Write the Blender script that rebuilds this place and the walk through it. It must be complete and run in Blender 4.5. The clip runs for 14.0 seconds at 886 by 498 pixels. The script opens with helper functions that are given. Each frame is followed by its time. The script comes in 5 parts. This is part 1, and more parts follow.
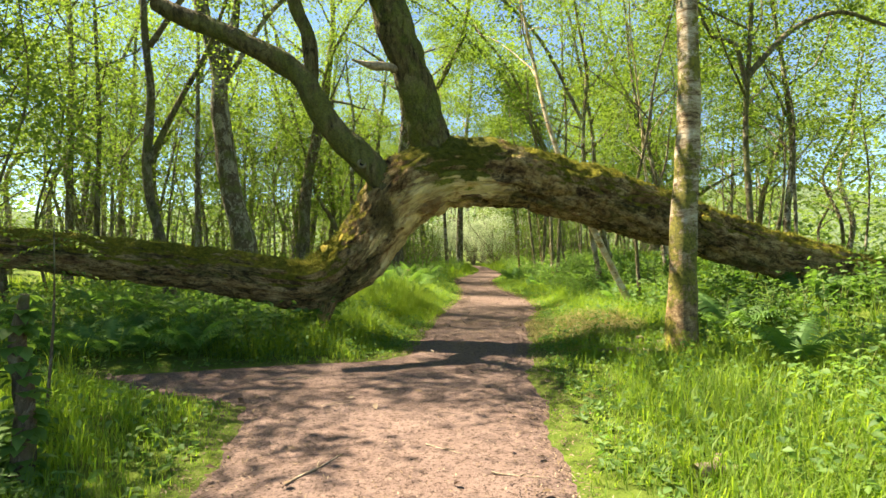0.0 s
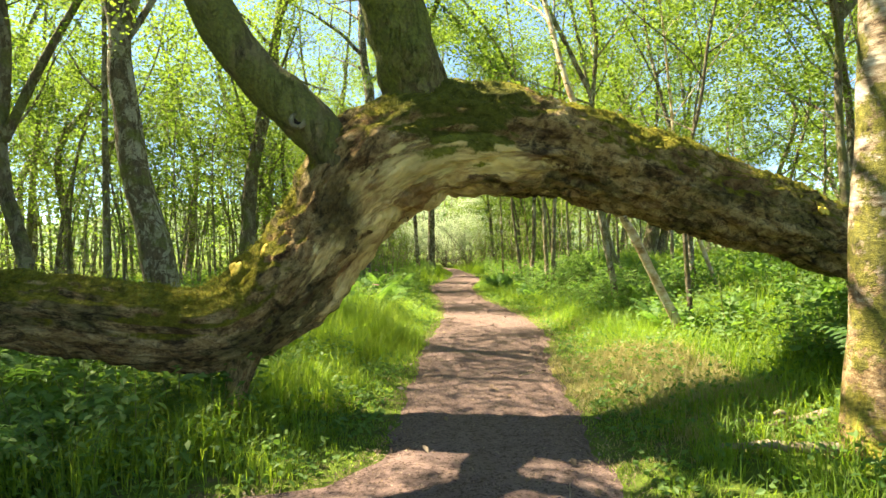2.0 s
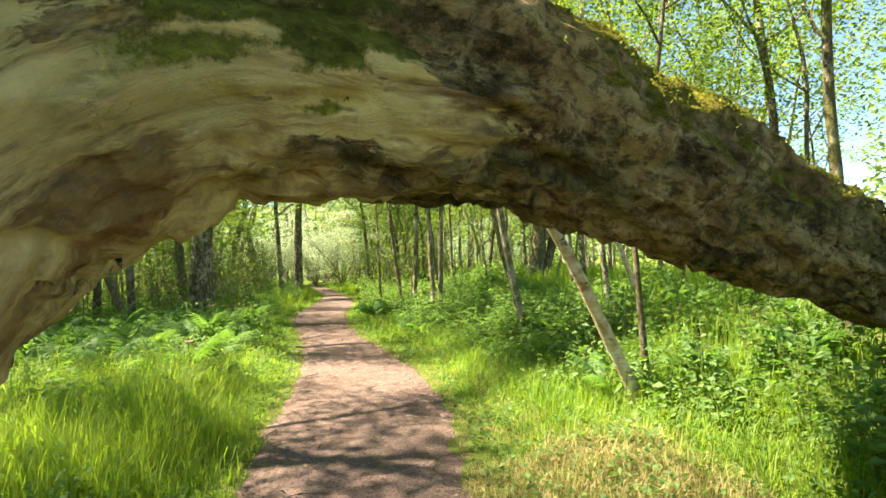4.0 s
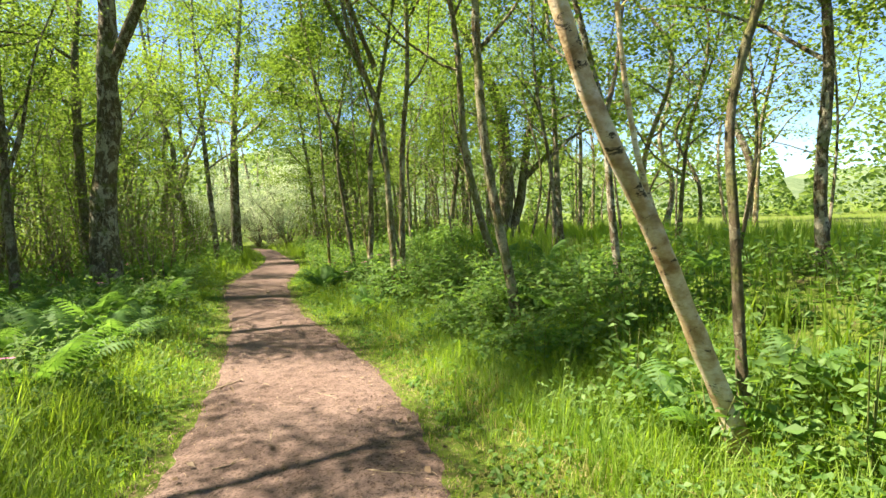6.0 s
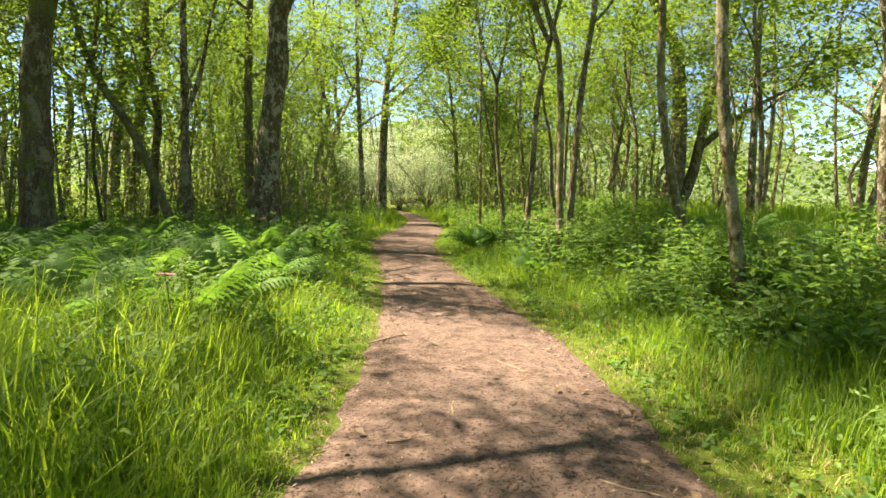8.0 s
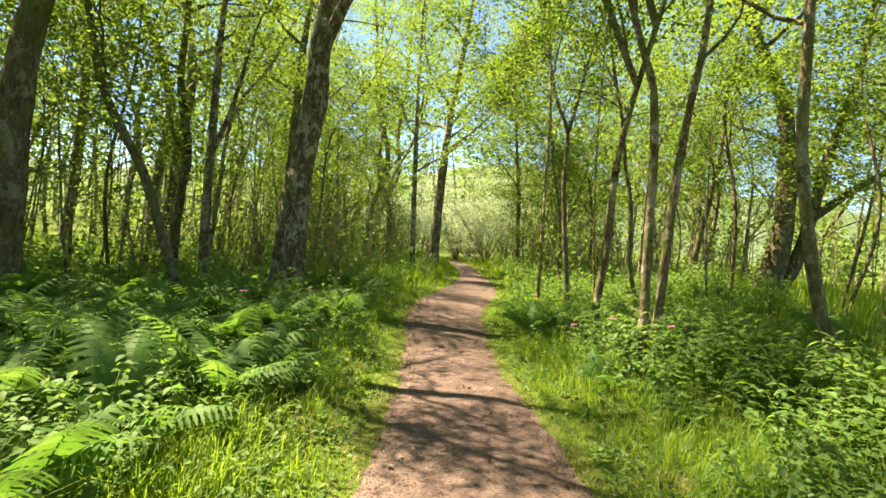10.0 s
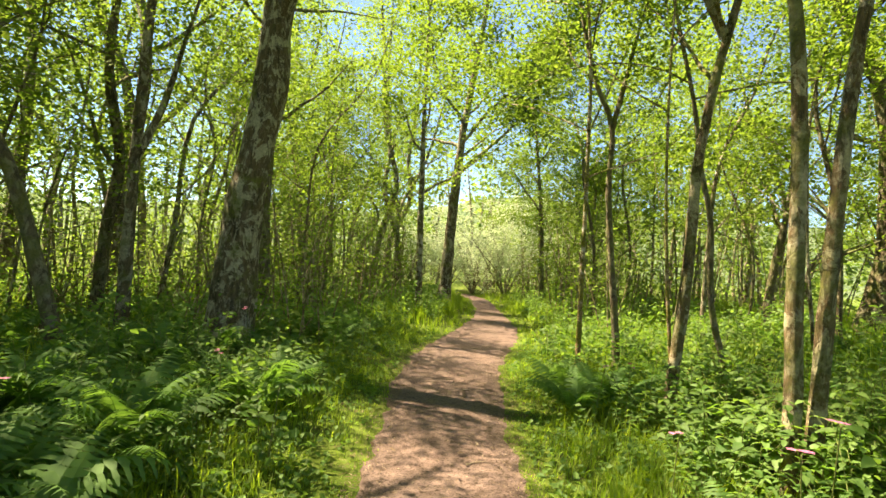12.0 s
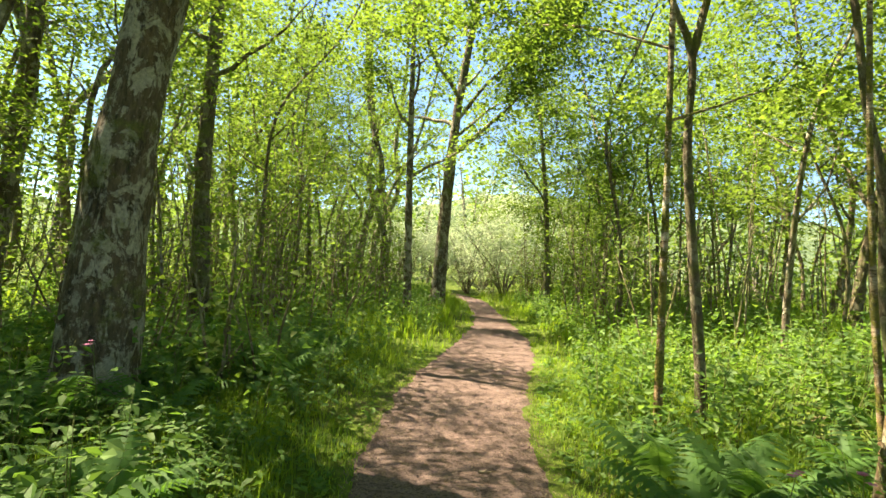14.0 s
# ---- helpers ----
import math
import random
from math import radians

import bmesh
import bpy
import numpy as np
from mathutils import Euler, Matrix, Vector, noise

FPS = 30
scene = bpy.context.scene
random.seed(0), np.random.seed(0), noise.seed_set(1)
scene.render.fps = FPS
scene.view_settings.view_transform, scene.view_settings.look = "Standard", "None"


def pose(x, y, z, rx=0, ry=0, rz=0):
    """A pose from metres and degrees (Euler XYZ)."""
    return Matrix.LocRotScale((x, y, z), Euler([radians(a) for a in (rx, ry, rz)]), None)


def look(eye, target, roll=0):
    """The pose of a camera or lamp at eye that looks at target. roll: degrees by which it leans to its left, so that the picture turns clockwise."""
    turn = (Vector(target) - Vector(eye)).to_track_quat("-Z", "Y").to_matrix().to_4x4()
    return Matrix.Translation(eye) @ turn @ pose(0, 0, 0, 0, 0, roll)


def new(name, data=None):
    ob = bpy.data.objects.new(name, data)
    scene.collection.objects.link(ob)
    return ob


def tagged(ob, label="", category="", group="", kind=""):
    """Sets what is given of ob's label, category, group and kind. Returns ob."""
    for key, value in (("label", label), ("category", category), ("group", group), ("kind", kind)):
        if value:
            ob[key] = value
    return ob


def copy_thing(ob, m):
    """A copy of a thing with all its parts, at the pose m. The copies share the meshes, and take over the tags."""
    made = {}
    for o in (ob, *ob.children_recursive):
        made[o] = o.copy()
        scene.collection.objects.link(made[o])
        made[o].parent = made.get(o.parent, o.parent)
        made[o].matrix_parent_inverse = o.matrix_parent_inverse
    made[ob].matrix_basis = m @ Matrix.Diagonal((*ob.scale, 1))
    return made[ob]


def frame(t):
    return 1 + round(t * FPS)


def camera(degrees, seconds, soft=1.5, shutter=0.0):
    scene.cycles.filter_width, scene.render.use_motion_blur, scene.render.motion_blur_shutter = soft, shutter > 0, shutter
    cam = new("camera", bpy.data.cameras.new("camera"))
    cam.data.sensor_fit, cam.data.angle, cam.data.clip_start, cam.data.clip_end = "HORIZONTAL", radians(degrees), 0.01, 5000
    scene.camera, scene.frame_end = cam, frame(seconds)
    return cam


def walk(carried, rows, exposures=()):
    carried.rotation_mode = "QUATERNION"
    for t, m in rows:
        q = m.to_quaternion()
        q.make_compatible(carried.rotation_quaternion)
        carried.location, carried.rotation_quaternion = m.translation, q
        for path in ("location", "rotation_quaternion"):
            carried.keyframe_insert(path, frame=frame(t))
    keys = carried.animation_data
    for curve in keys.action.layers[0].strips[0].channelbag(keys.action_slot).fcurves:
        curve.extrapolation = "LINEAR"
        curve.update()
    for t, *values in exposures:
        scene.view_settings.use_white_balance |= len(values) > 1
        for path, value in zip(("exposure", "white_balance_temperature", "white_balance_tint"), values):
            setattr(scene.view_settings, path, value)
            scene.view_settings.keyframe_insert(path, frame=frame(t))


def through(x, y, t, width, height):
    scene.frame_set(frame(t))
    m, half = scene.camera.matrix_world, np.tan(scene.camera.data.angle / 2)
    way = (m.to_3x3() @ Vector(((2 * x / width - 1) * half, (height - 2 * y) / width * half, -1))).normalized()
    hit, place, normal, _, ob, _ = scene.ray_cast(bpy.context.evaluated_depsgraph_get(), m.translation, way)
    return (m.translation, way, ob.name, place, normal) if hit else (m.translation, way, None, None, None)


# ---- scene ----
EXPO, KELVIN, TINT = 2.62, 8200, 9
cam = camera(78.1, 14.0)
PATH = [
    (0, (0.027, 0.156, 1.274), (0.023, 2.156, 1.279), 0.1),
    (0.5, (-0.054, 0.935, 1.362), (-0.026, 2.934, 1.362), -0.1),
    (1, (-0.078, 1.662, 1.361), (-0.045, 3.662, 1.345), -0.2),
    (1.5, (-0.17, 2.439, 1.348), (-0.121, 4.439, 1.324), -0.2),
    (2, (-0.209, 3.098, 1.419), (-0.09, 5.094, 1.422), -0.7),
    (2.5, (-0.146, 3.758, 1.467), (0.02, 5.751, 1.499), -1.1),
    (3, (-0.107, 4.492, 1.509), (0.29, 6.451, 1.572), -1.6),
    (3.2, (-0.047, 4.765, 1.538), (0.426, 6.707, 1.605), -1.8),
    (5.3, (0.533, 7.552, 1.787), (1.199, 9.437, 1.738), -0.9),
    (5.5, (0.548, 7.736, 1.78), (1.27, 9.6, 1.711), -1.1),
    (6, (0.669, 8.137, 1.706), (1.397, 9.996, 1.586), -2.0),
    (6.5, (0.769, 8.459, 1.491), (1.28, 10.387, 1.354), -4.0),
    (7, (0.742, 8.732, 1.258), (1.151, 10.686, 1.135), -3.2),
    (7.5, (0.613, 9.048, 1.196), (0.974, 11.008, 1.033), -0.3),
    (8, (0.36, 9.372, 1.344), (0.636, 11.342, 1.137), 1.5),
    (8.5, (0.424, 9.709, 1.572), (0.605, 11.69, 1.361), 2.9),
    (9, (0.568, 10.201, 1.721), (0.614, 12.194, 1.554), 4.5),
    (9.2, (0.625, 10.407, 1.712), (0.654, 12.402, 1.567), 5.2),
    (11.3, (1.143, 13.537, 1.702), (1.218, 15.536, 1.746), 4.4),
    (11.5, (1.181, 13.809, 1.696), (1.233, 15.808, 1.745), 4.4),
    (12, (1.152, 14.52, 1.68), (1.12, 16.519, 1.734), 4.7),
    (12.5, (1.1, 15.256, 1.725), (1.046, 17.254, 1.798), 4.9),
    (13, (1.105, 15.975, 1.725), (1.03, 17.973, 1.791), 4.6),
    (13.5, (1.011, 16.76, 1.705), (0.966, 18.759, 1.762), 4.4),
    (14, (1.028, 17.503, 1.664), (1.033, 19.502, 1.713), 4.2),
]
walk(cam, [(t, look(e, g, r)) for t, e, g, r in PATH], exposures=(
    (0.0, EXPO - 0.08, 7900, TINT), (1.5, EXPO + 0.2, 8000, TINT), (2.5, EXPO + 0.36, 8000, TINT), (3.2, EXPO + 0.36, 8000, TINT),
    (5.2, EXPO + 0.3, 7000, TINT), (5.6, EXPO + 0.18, 6900, TINT), (6.0, EXPO - 0.08, 7400, TINT), (6.6, EXPO - 0.10, KELVIN, TINT),
    (8.0, EXPO - 0.06, KELVIN, TINT), (9.0, EXPO - 0.02, KELVIN, TINT), (11.5, EXPO + 0.08, 9000, TINT), (13.5, EXPO + 0.08, 9000, TINT),
    (14.0, EXPO + 0.12, 8000, TINT)))

# ---- world and sun ----
SUN_EL, SUN_AZ = 57.0, -68.0          # height above the horizon; bearing from +y, towards +x
world = bpy.data.worlds.new("world")
scene.world = world
world.use_nodes = True
wn = world.node_tree.nodes
sky = wn.new("ShaderNodeTexSky")
sky.sky_type, sky.sun_disc = "NISHITA", False
sky.sun_elevation, sky.sun_rotation = radians(SUN_EL), radians(SUN_AZ)
sky.air_density, sky.dust_density, sky.ozone_density = 0.8, 0.0, 8.0
wn["Background"].inputs["Strength"].default_value = 0.062
world.node_tree.links.new(sky.outputs[0], wn["Background"].inputs["Color"])
sun = new("sun", bpy.data.lights.new("sun", "SUN"))
sun.data.energy, sun.data.angle, sun.data.color = 4.5, radians(0.6), (1.0, 0.94, 0.80)
sd = Vector((math.sin(radians(SUN_AZ)) * math.cos(radians(SUN_EL)), math.cos(radians(SUN_AZ)) * math.cos(radians(SUN_EL)), math.sin(radians(SUN_EL))))
sun.matrix_world = look(sd * 60 + Vector((0, 10, 0)), (0, 10, 0))


# ---- materials ----
class Mat:
    """A node material with a few short-cuts."""

    def __init__(self, name):
        self.m = bpy.data.materials.new(name)
        self.m.use_nodes = True
        self.n, self.l = self.m.node_tree.nodes, self.m.node_tree.links
        self.n.clear()
        self.out = self.n.new("ShaderNodeOutputMaterial")
        self.co = self.n.new("ShaderNodeTexCoord")

    def link(self, a, b):
        self.l.new(a, b)

    def put(self, socket, v):
        if hasattr(v, "is_output"):
            self.l.new(v, socket)
        elif isinstance(v, (tuple, list)) and len(v) == 3 and socket.type == "RGBA":
            socket.default_value = (*v, 1.0)
        else:
            socket.default_value = v

    def scaled(self, sx, sy, sz):
        mp = self.n.new("ShaderNodeMapping")
        mp.inputs["Scale"].default_value = (sx, sy, sz)
        self.link(self.co.outputs["Object"], mp.inputs["Vector"])
        return mp.outputs[0]

    def noise(self, scale, detail=4.0, rough=0.6, dist=0.0, vec=None):
        t = self.n.new("ShaderNodeTexNoise")
        t.inputs["Scale"].default_value, t.inputs["Detail"].default_value = scale, detail
        t.inputs["Roughness"].default_value, t.inputs["Distortion"].default_value = rough, dist
        self.link(vec or self.co.outputs["Object"], t.inputs["Vector"])
        return t.outputs["Fac"]

    def voronoi(self, scale, vec=None):
        t = self.n.new("ShaderNodeTexVoronoi")
        t.inputs["Scale"].default_value = scale
        self.link(vec or self.co.outputs["Object"], t.inputs["Vector"])
        return t

    def steps(self, fac, *stops):
        r = self.n.new("ShaderNodeValToRGB")
        e = r.color_ramp.elements
        for k, (p, c) in enumerate(stops):
            el = e[k] if k < 2 else e.new(p)
            el.position = p
            el.color = (*c, 1.0) if isinstance(c, tuple) else (c, c, c, 1.0)
        self.link(fac, r.inputs["Fac"])
        return r.outputs["Color"]

    def mix(self, fac, a, b, how="MIX"):
        x = self.n.new("ShaderNodeMix")
        x.data_type, x.blend_type = "RGBA", how
        self.put(x.inputs["Factor"], fac)
        self.put(x.inputs[6], a)
        self.put(x.inputs[7], b)
        return x.outputs[2]

    def calc(self, op, a, b=0.0):
        x = self.n.new("ShaderNodeMath")
        x.operation = op
        self.put(x.inputs[0], a)
        self.put(x.inputs[1], b)
        return x.outputs[0]

    def up(self):
        g = self.n.new("ShaderNodeNewGeometry")
        s = self.n.new("ShaderNodeSeparateXYZ")
        self.link(g.outputs["Normal"], s.inputs[0])
        return s.outputs["Z"]

    def xyz(self):
        s = self.n.new("ShaderNodeSeparateXYZ")
        self.link(self.co.outputs["Object"], s.inputs[0])
        return s.outputs

    def island(self):
        return self.n.new("ShaderNodeNewGeometry").outputs["Random Per Island"]

    def rand(self):
        return self.n.new("ShaderNodeObjectInfo").outputs["Random"]

    def solid(self, colour, rough=0.85, height=None, strength=0.4, dist=0.02, spec=0.3):
        b = self.n.new("ShaderNodeBsdfPrincipled")
        self.put(b.inputs["Base Color"], colour)
        self.put(b.inputs["Roughness"], rough)
        b.inputs["Specular IOR Level"].default_value = spec
        if height is not None:
            bp = self.n.new("ShaderNodeBump")
            bp.inputs["Strength"].default_value, bp.inputs["Distance"].default_value = strength, dist
            self.link(height, bp.inputs["Height"])
            self.link(bp.outputs[0], b.inputs["Normal"])
        self.link(b.outputs[0], self.out.inputs[0])
        return self.m

    def leafy(self, colour, through, share=0.5, gloss=0.04):
        d, t, g = self.n.new("ShaderNodeBsdfDiffuse"), self.n.new("ShaderNodeBsdfTranslucent"), self.n.new("ShaderNodeBsdfGlossy")
        self.put(d.inputs["Color"], colour)
        self.put(t.inputs["Color"], through)
        g.inputs["Roughness"].default_value = 0.6
        a, b = self.n.new("ShaderNodeMixShader"), self.n.new("ShaderNodeMixShader")
        a.inputs[0].default_value, b.inputs[0].default_value = share, gloss
        self.link(d.outputs[0], a.inputs[1])
        self.link(t.outputs[0], a.inputs[2])
        self.link(a.outputs[0], b.inputs[1])
        self.link(g.outputs[0], b.inputs[2])
        self.link(b.outputs[0], self.out.inputs[0])
        return self.m


def leaf_material(name, dark, light, thin_dark, thin_light, share=0.5, gloss=0.015):
    m = Mat(name)
    f = m.calc("ADD", m.calc("MULTIPLY", m.island(), 0.7), m.calc("MULTIPLY", m.rand(), 0.3))
    return m.leafy(m.steps(f, (0.0, dark), (1.0, light)), m.steps(f, (0.0, thin_dark), (1.0, thin_light)), share, gloss)


LEAF = leaf_material("tree_leaf", (0.075, 0.13, 0.022), (0.175, 0.24, 0.045), (0.12, 0.22, 0.02), (0.25, 0.35, 0.045), 0.5)
LEAF_PALE = leaf_material("pale_leaf", (0.22, 0.29, 0.14), (0.58, 0.61, 0.48), (0.32, 0.42, 0.18), (0.52, 0.58, 0.40), 0.45)
GRASS = leaf_material("grass_blade", (0.06, 0.14, 0.013), (0.18, 0.265, 0.03), (0.17, 0.35, 0.018), (0.43, 0.56, 0.05), 0.5, 0.02)
DRY = leaf_material("dry_grass", (0.26, 0.23, 0.09), (0.46, 0.40, 0.18), (0.3, 0.27, 0.08), (0.42, 0.36, 0.14), 0.4)
FERN = leaf_material("fern_frond", (0.042, 0.105, 0.026), (0.105, 0.20, 0.055), (0.10, 0.25, 0.025), (0.23, 0.40, 0.06), 0.42, 0.012)
HERB = leaf_material("herb_leaf", (0.04, 0.10, 0.02), (0.13, 0.215, 0.055), (0.12, 0.28, 0.025), (0.30, 0.48, 0.07), 0.42, 0.02)
FARLEAF = leaf_material("far_leaf", (0.04, 0.085, 0.016), (0.15, 0.21, 0.05), (0.12, 0.22, 0.03), (0.30, 0.40, 0.08), 0.5)
PETAL = leaf_material("petal", (0.60, 0.20, 0.36), (0.75, 0.34, 0.50), (0.6, 0.2, 0.35), (0.7, 0.3, 0.5), 0.4)


def bark(name, dark, light, lichen=0.35, moss=0.3, tone=(0.36, 0.36, 0.30)):
    m = Mat(name)
    tall = m.scaled(1.0, 1.0, 0.28)
    ridge = m.noise(26, 6, 0.7, 0.4, tall)
    big = m.noise(3.1, 3, 0.6)
    c = m.steps(ridge, (0.32, dark), (0.66, light))
    spots = m.steps(m.noise(11, 8, 0.78, 0.15, m.scaled(1.0, 1.0, 0.7)), (0.57 - lichen * 0.10, 0.0), (0.66 - lichen * 0.10, 1.0))
    c = m.mix(m.calc("MULTIPLY", spots, 0.7), c, tone)
    flake = m.steps(m.noise(5.5, 6, 0.64, 0.9, m.scaled(1.0, 1.0, 0.6)), (0.54 - lichen * 0.05, 0.0), (0.565 - lichen * 0.05, 1.0))
    c = m.mix(m.calc("MULTIPLY", flake, 0.5 + lichen * 0.45), c, m.steps(m.noise(32, 5, 0.7), (0.35, tuple(x * 0.62 for x in tone)), (0.65, tuple(min(0.75, x * 1.35) for x in tone))))
    pit = m.steps(m.noise(9, 7, 0.78, 0.4, tall), (0.38, 1.0), (0.44, 0.0))
    c = m.mix(m.calc("MULTIPLY", pit, 0.8), c, tuple(x * 0.8 for x in dark))
    mo = m.steps(m.calc("ADD", m.noise(2.2, 5, 0.65), m.calc("MULTIPLY", big, 0.3)), (0.78 - moss * 0.35, 0.0), (0.86 - moss * 0.25, 1.0))
    c = m.mix(m.calc("MULTIPLY", mo, 0.75), c, m.steps(m.noise(40, 2), (0.3, (0.05, 0.07, 0.012)), (0.7, (0.15, 0.17, 0.03))))
    c = m.mix(m.calc("MULTIPLY", m.rand(), 0.25), c, (0.20, 0.17, 0.12))
    return m.solid(c, 0.9, m.calc("SUBTRACT", m.calc("ADD", ridge, m.calc("MULTIPLY", flake, 0.4)), m.calc("MULTIPLY", pit, 0.5)), 0.9, 0.035, 0.15)


BARK_DARK = bark("dark_bark", (0.028, 0.02, 0.012), (0.15, 0.115, 0.07), 0.3, 0.4, (0.27, 0.25, 0.17))
BARK_GREY = bark("grey_bark", (0.03, 0.022, 0.014), (0.15, 0.11, 0.07), 0.5, 0.3, (0.40, 0.37, 0.29))
BARK_OLIVE = bark("olive_bark", (0.014, 0.011, 0.005), (0.13, 0.098, 0.042), 0.4, 0.6, (0.165, 0.14, 0.065))
BARK_BROWN = bark("brown_bark", (0.03, 0.02, 0.011), (0.19, 0.125, 0.065), 0.65, 0.45, (0.40, 0.36, 0.25))


def birch_bark():
    """White peeling bark with dark bands, green moss part-way up, a brown foot with yellow moss."""
    m = Mat("birch_bark")
    z = m.xyz()["Z"]
    wide = m.scaled(1.0, 1.0, 3.4)
    bands = m.noise(4.6, 8, 0.76, 0.3, wide)
    fine = m.noise(17, 6, 0.72, 0.0, wide)
    c = m.steps(bands, (0.40, (0.06, 0.038, 0.022)), (0.46, (0.25, 0.18, 0.11)), (0.53, (0.36, 0.30, 0.22)), (0.66, (0.54, 0.49, 0.40)))
    c = m.mix(m.calc("MULTIPLY", m.steps(fine, (0.53, 0.0), (0.60, 1.0)), 0.65), c, (0.22, 0.15, 0.09))
    patch = m.noise(2.6, 7, 0.74)
    low = m.calc("MULTIPLY", m.calc("SUBTRACT", 1.5, z), 0.22)
    brown = m.steps(m.calc("ADD", low, m.noise(5.0, 8, 0.78)), (0.54, 0.0), (0.62, 1.0))
    c = m.mix(m.calc("MULTIPLY", brown, 0.9), c, m.steps(m.noise(16, 8, 0.78, 0.2), (0.38, (0.045, 0.026, 0.014)), (0.52, (0.24, 0.15, 0.07)), (0.66, (0.48, 0.37, 0.22))))
    mossy = m.steps(m.calc("SUBTRACT", patch, m.calc("MULTIPLY", z, 0.012)), (0.46, 0.0), (0.50, 1.0))
    c = m.mix(m.calc("MULTIPLY", mossy, 0.95), c, m.steps(m.noise(26, 6, 0.75), (0.35, (0.045, 0.05, 0.010)), (0.65, (0.23, 0.21, 0.035))))
    foot = m.steps(m.calc("SUBTRACT", m.noise(7, 6, 0.72), m.calc("MULTIPLY", m.calc("SUBTRACT", z, 0.35), 0.35)), (0.52, 0.0), (0.60, 1.0))
    c = m.mix(m.calc("MULTIPLY", foot, 0.85), c, m.steps(m.noise(30, 5), (0.3, (0.11, 0.09, 0.012)), (0.7, (0.38, 0.32, 0.05))))
    scars = m.steps(m.noise(4.4, 6, 0.75, 0.8, m.scaled(1.0, 1.0, 2.2)), (0.33, 1.0), (0.38, 0.0))
    c = m.mix(m.calc("MULTIPLY", scars, 0.9), c, (0.04, 0.03, 0.02))
    h = m.calc("ADD", m.calc("ADD", bands, m.calc("MULTIPLY", fine, 0.5)), m.calc("MULTIPLY", mossy, 0.3))
    return m.solid(c, 0.8, h, 0.9, 0.03, 0.2)


BIRCH = birch_bark()


def tan_birch():
    """Smooth cream-tan birch with a few black breaks."""
    m = Mat("tan_birch_bark")
    fine = m.noise(30, 5, 0.7, 0.0, m.scaled(1.0, 1.0, 2.0))
    c = m.steps(m.noise(5, 5, 0.65, 0.2, m.scaled(1.0, 1.0, 1.5)), (0.36, (0.26, 0.16, 0.075)), (0.50, (0.50, 0.38, 0.24)), (0.64, (0.68, 0.60, 0.49)))
    c = m.mix(m.calc("MULTIPLY", m.steps(fine, (0.5, 0.0), (0.62, 1.0)), 0.35), c, (0.30, 0.20, 0.10))
    scar = m.steps(m.noise(8.5, 7, 0.72, 0.5, m.scaled(1.0, 1.0, 1.6)), (0.39, 1.0), (0.43, 0.0))
    c = m.mix(m.calc("MULTIPLY", scar, 0.92), c, (0.035, 0.025, 0.018))
    return m.solid(c, 0.75, m.calc("SUBTRACT", fine, m.calc("MULTIPLY", scar, 0.8)), 0.6, 0.015, 0.2)


TAN = tan_birch()
# near-black that paints the shade inside a knot
m_ = Mat("knot_shade")
KNOT_SHADE = m_.solid(m_.steps(m_.noise(50, 3), (0.3, (0.006, 0.004, 0.003)), (0.7, (0.02, 0.014, 0.009))), 0.95)


MOSS_X = ((-9, 0.52), (-3.2, 0.52), (-2.5, 0.34), (-2.0, 0.56), (-1.35, 0.62), (-1.05, 0.46), (-0.7, 0.28), (-0.25, 0.42), (0.0, 0.66), (0.5, 0.64), (0.8, 0.26), (1.1, 0.28), (1.4, 0.56), (2.6, 0.54), (3.3, 0.42), (9, 0.44))
BARE_U, BARE_V = 9.85, 1.30


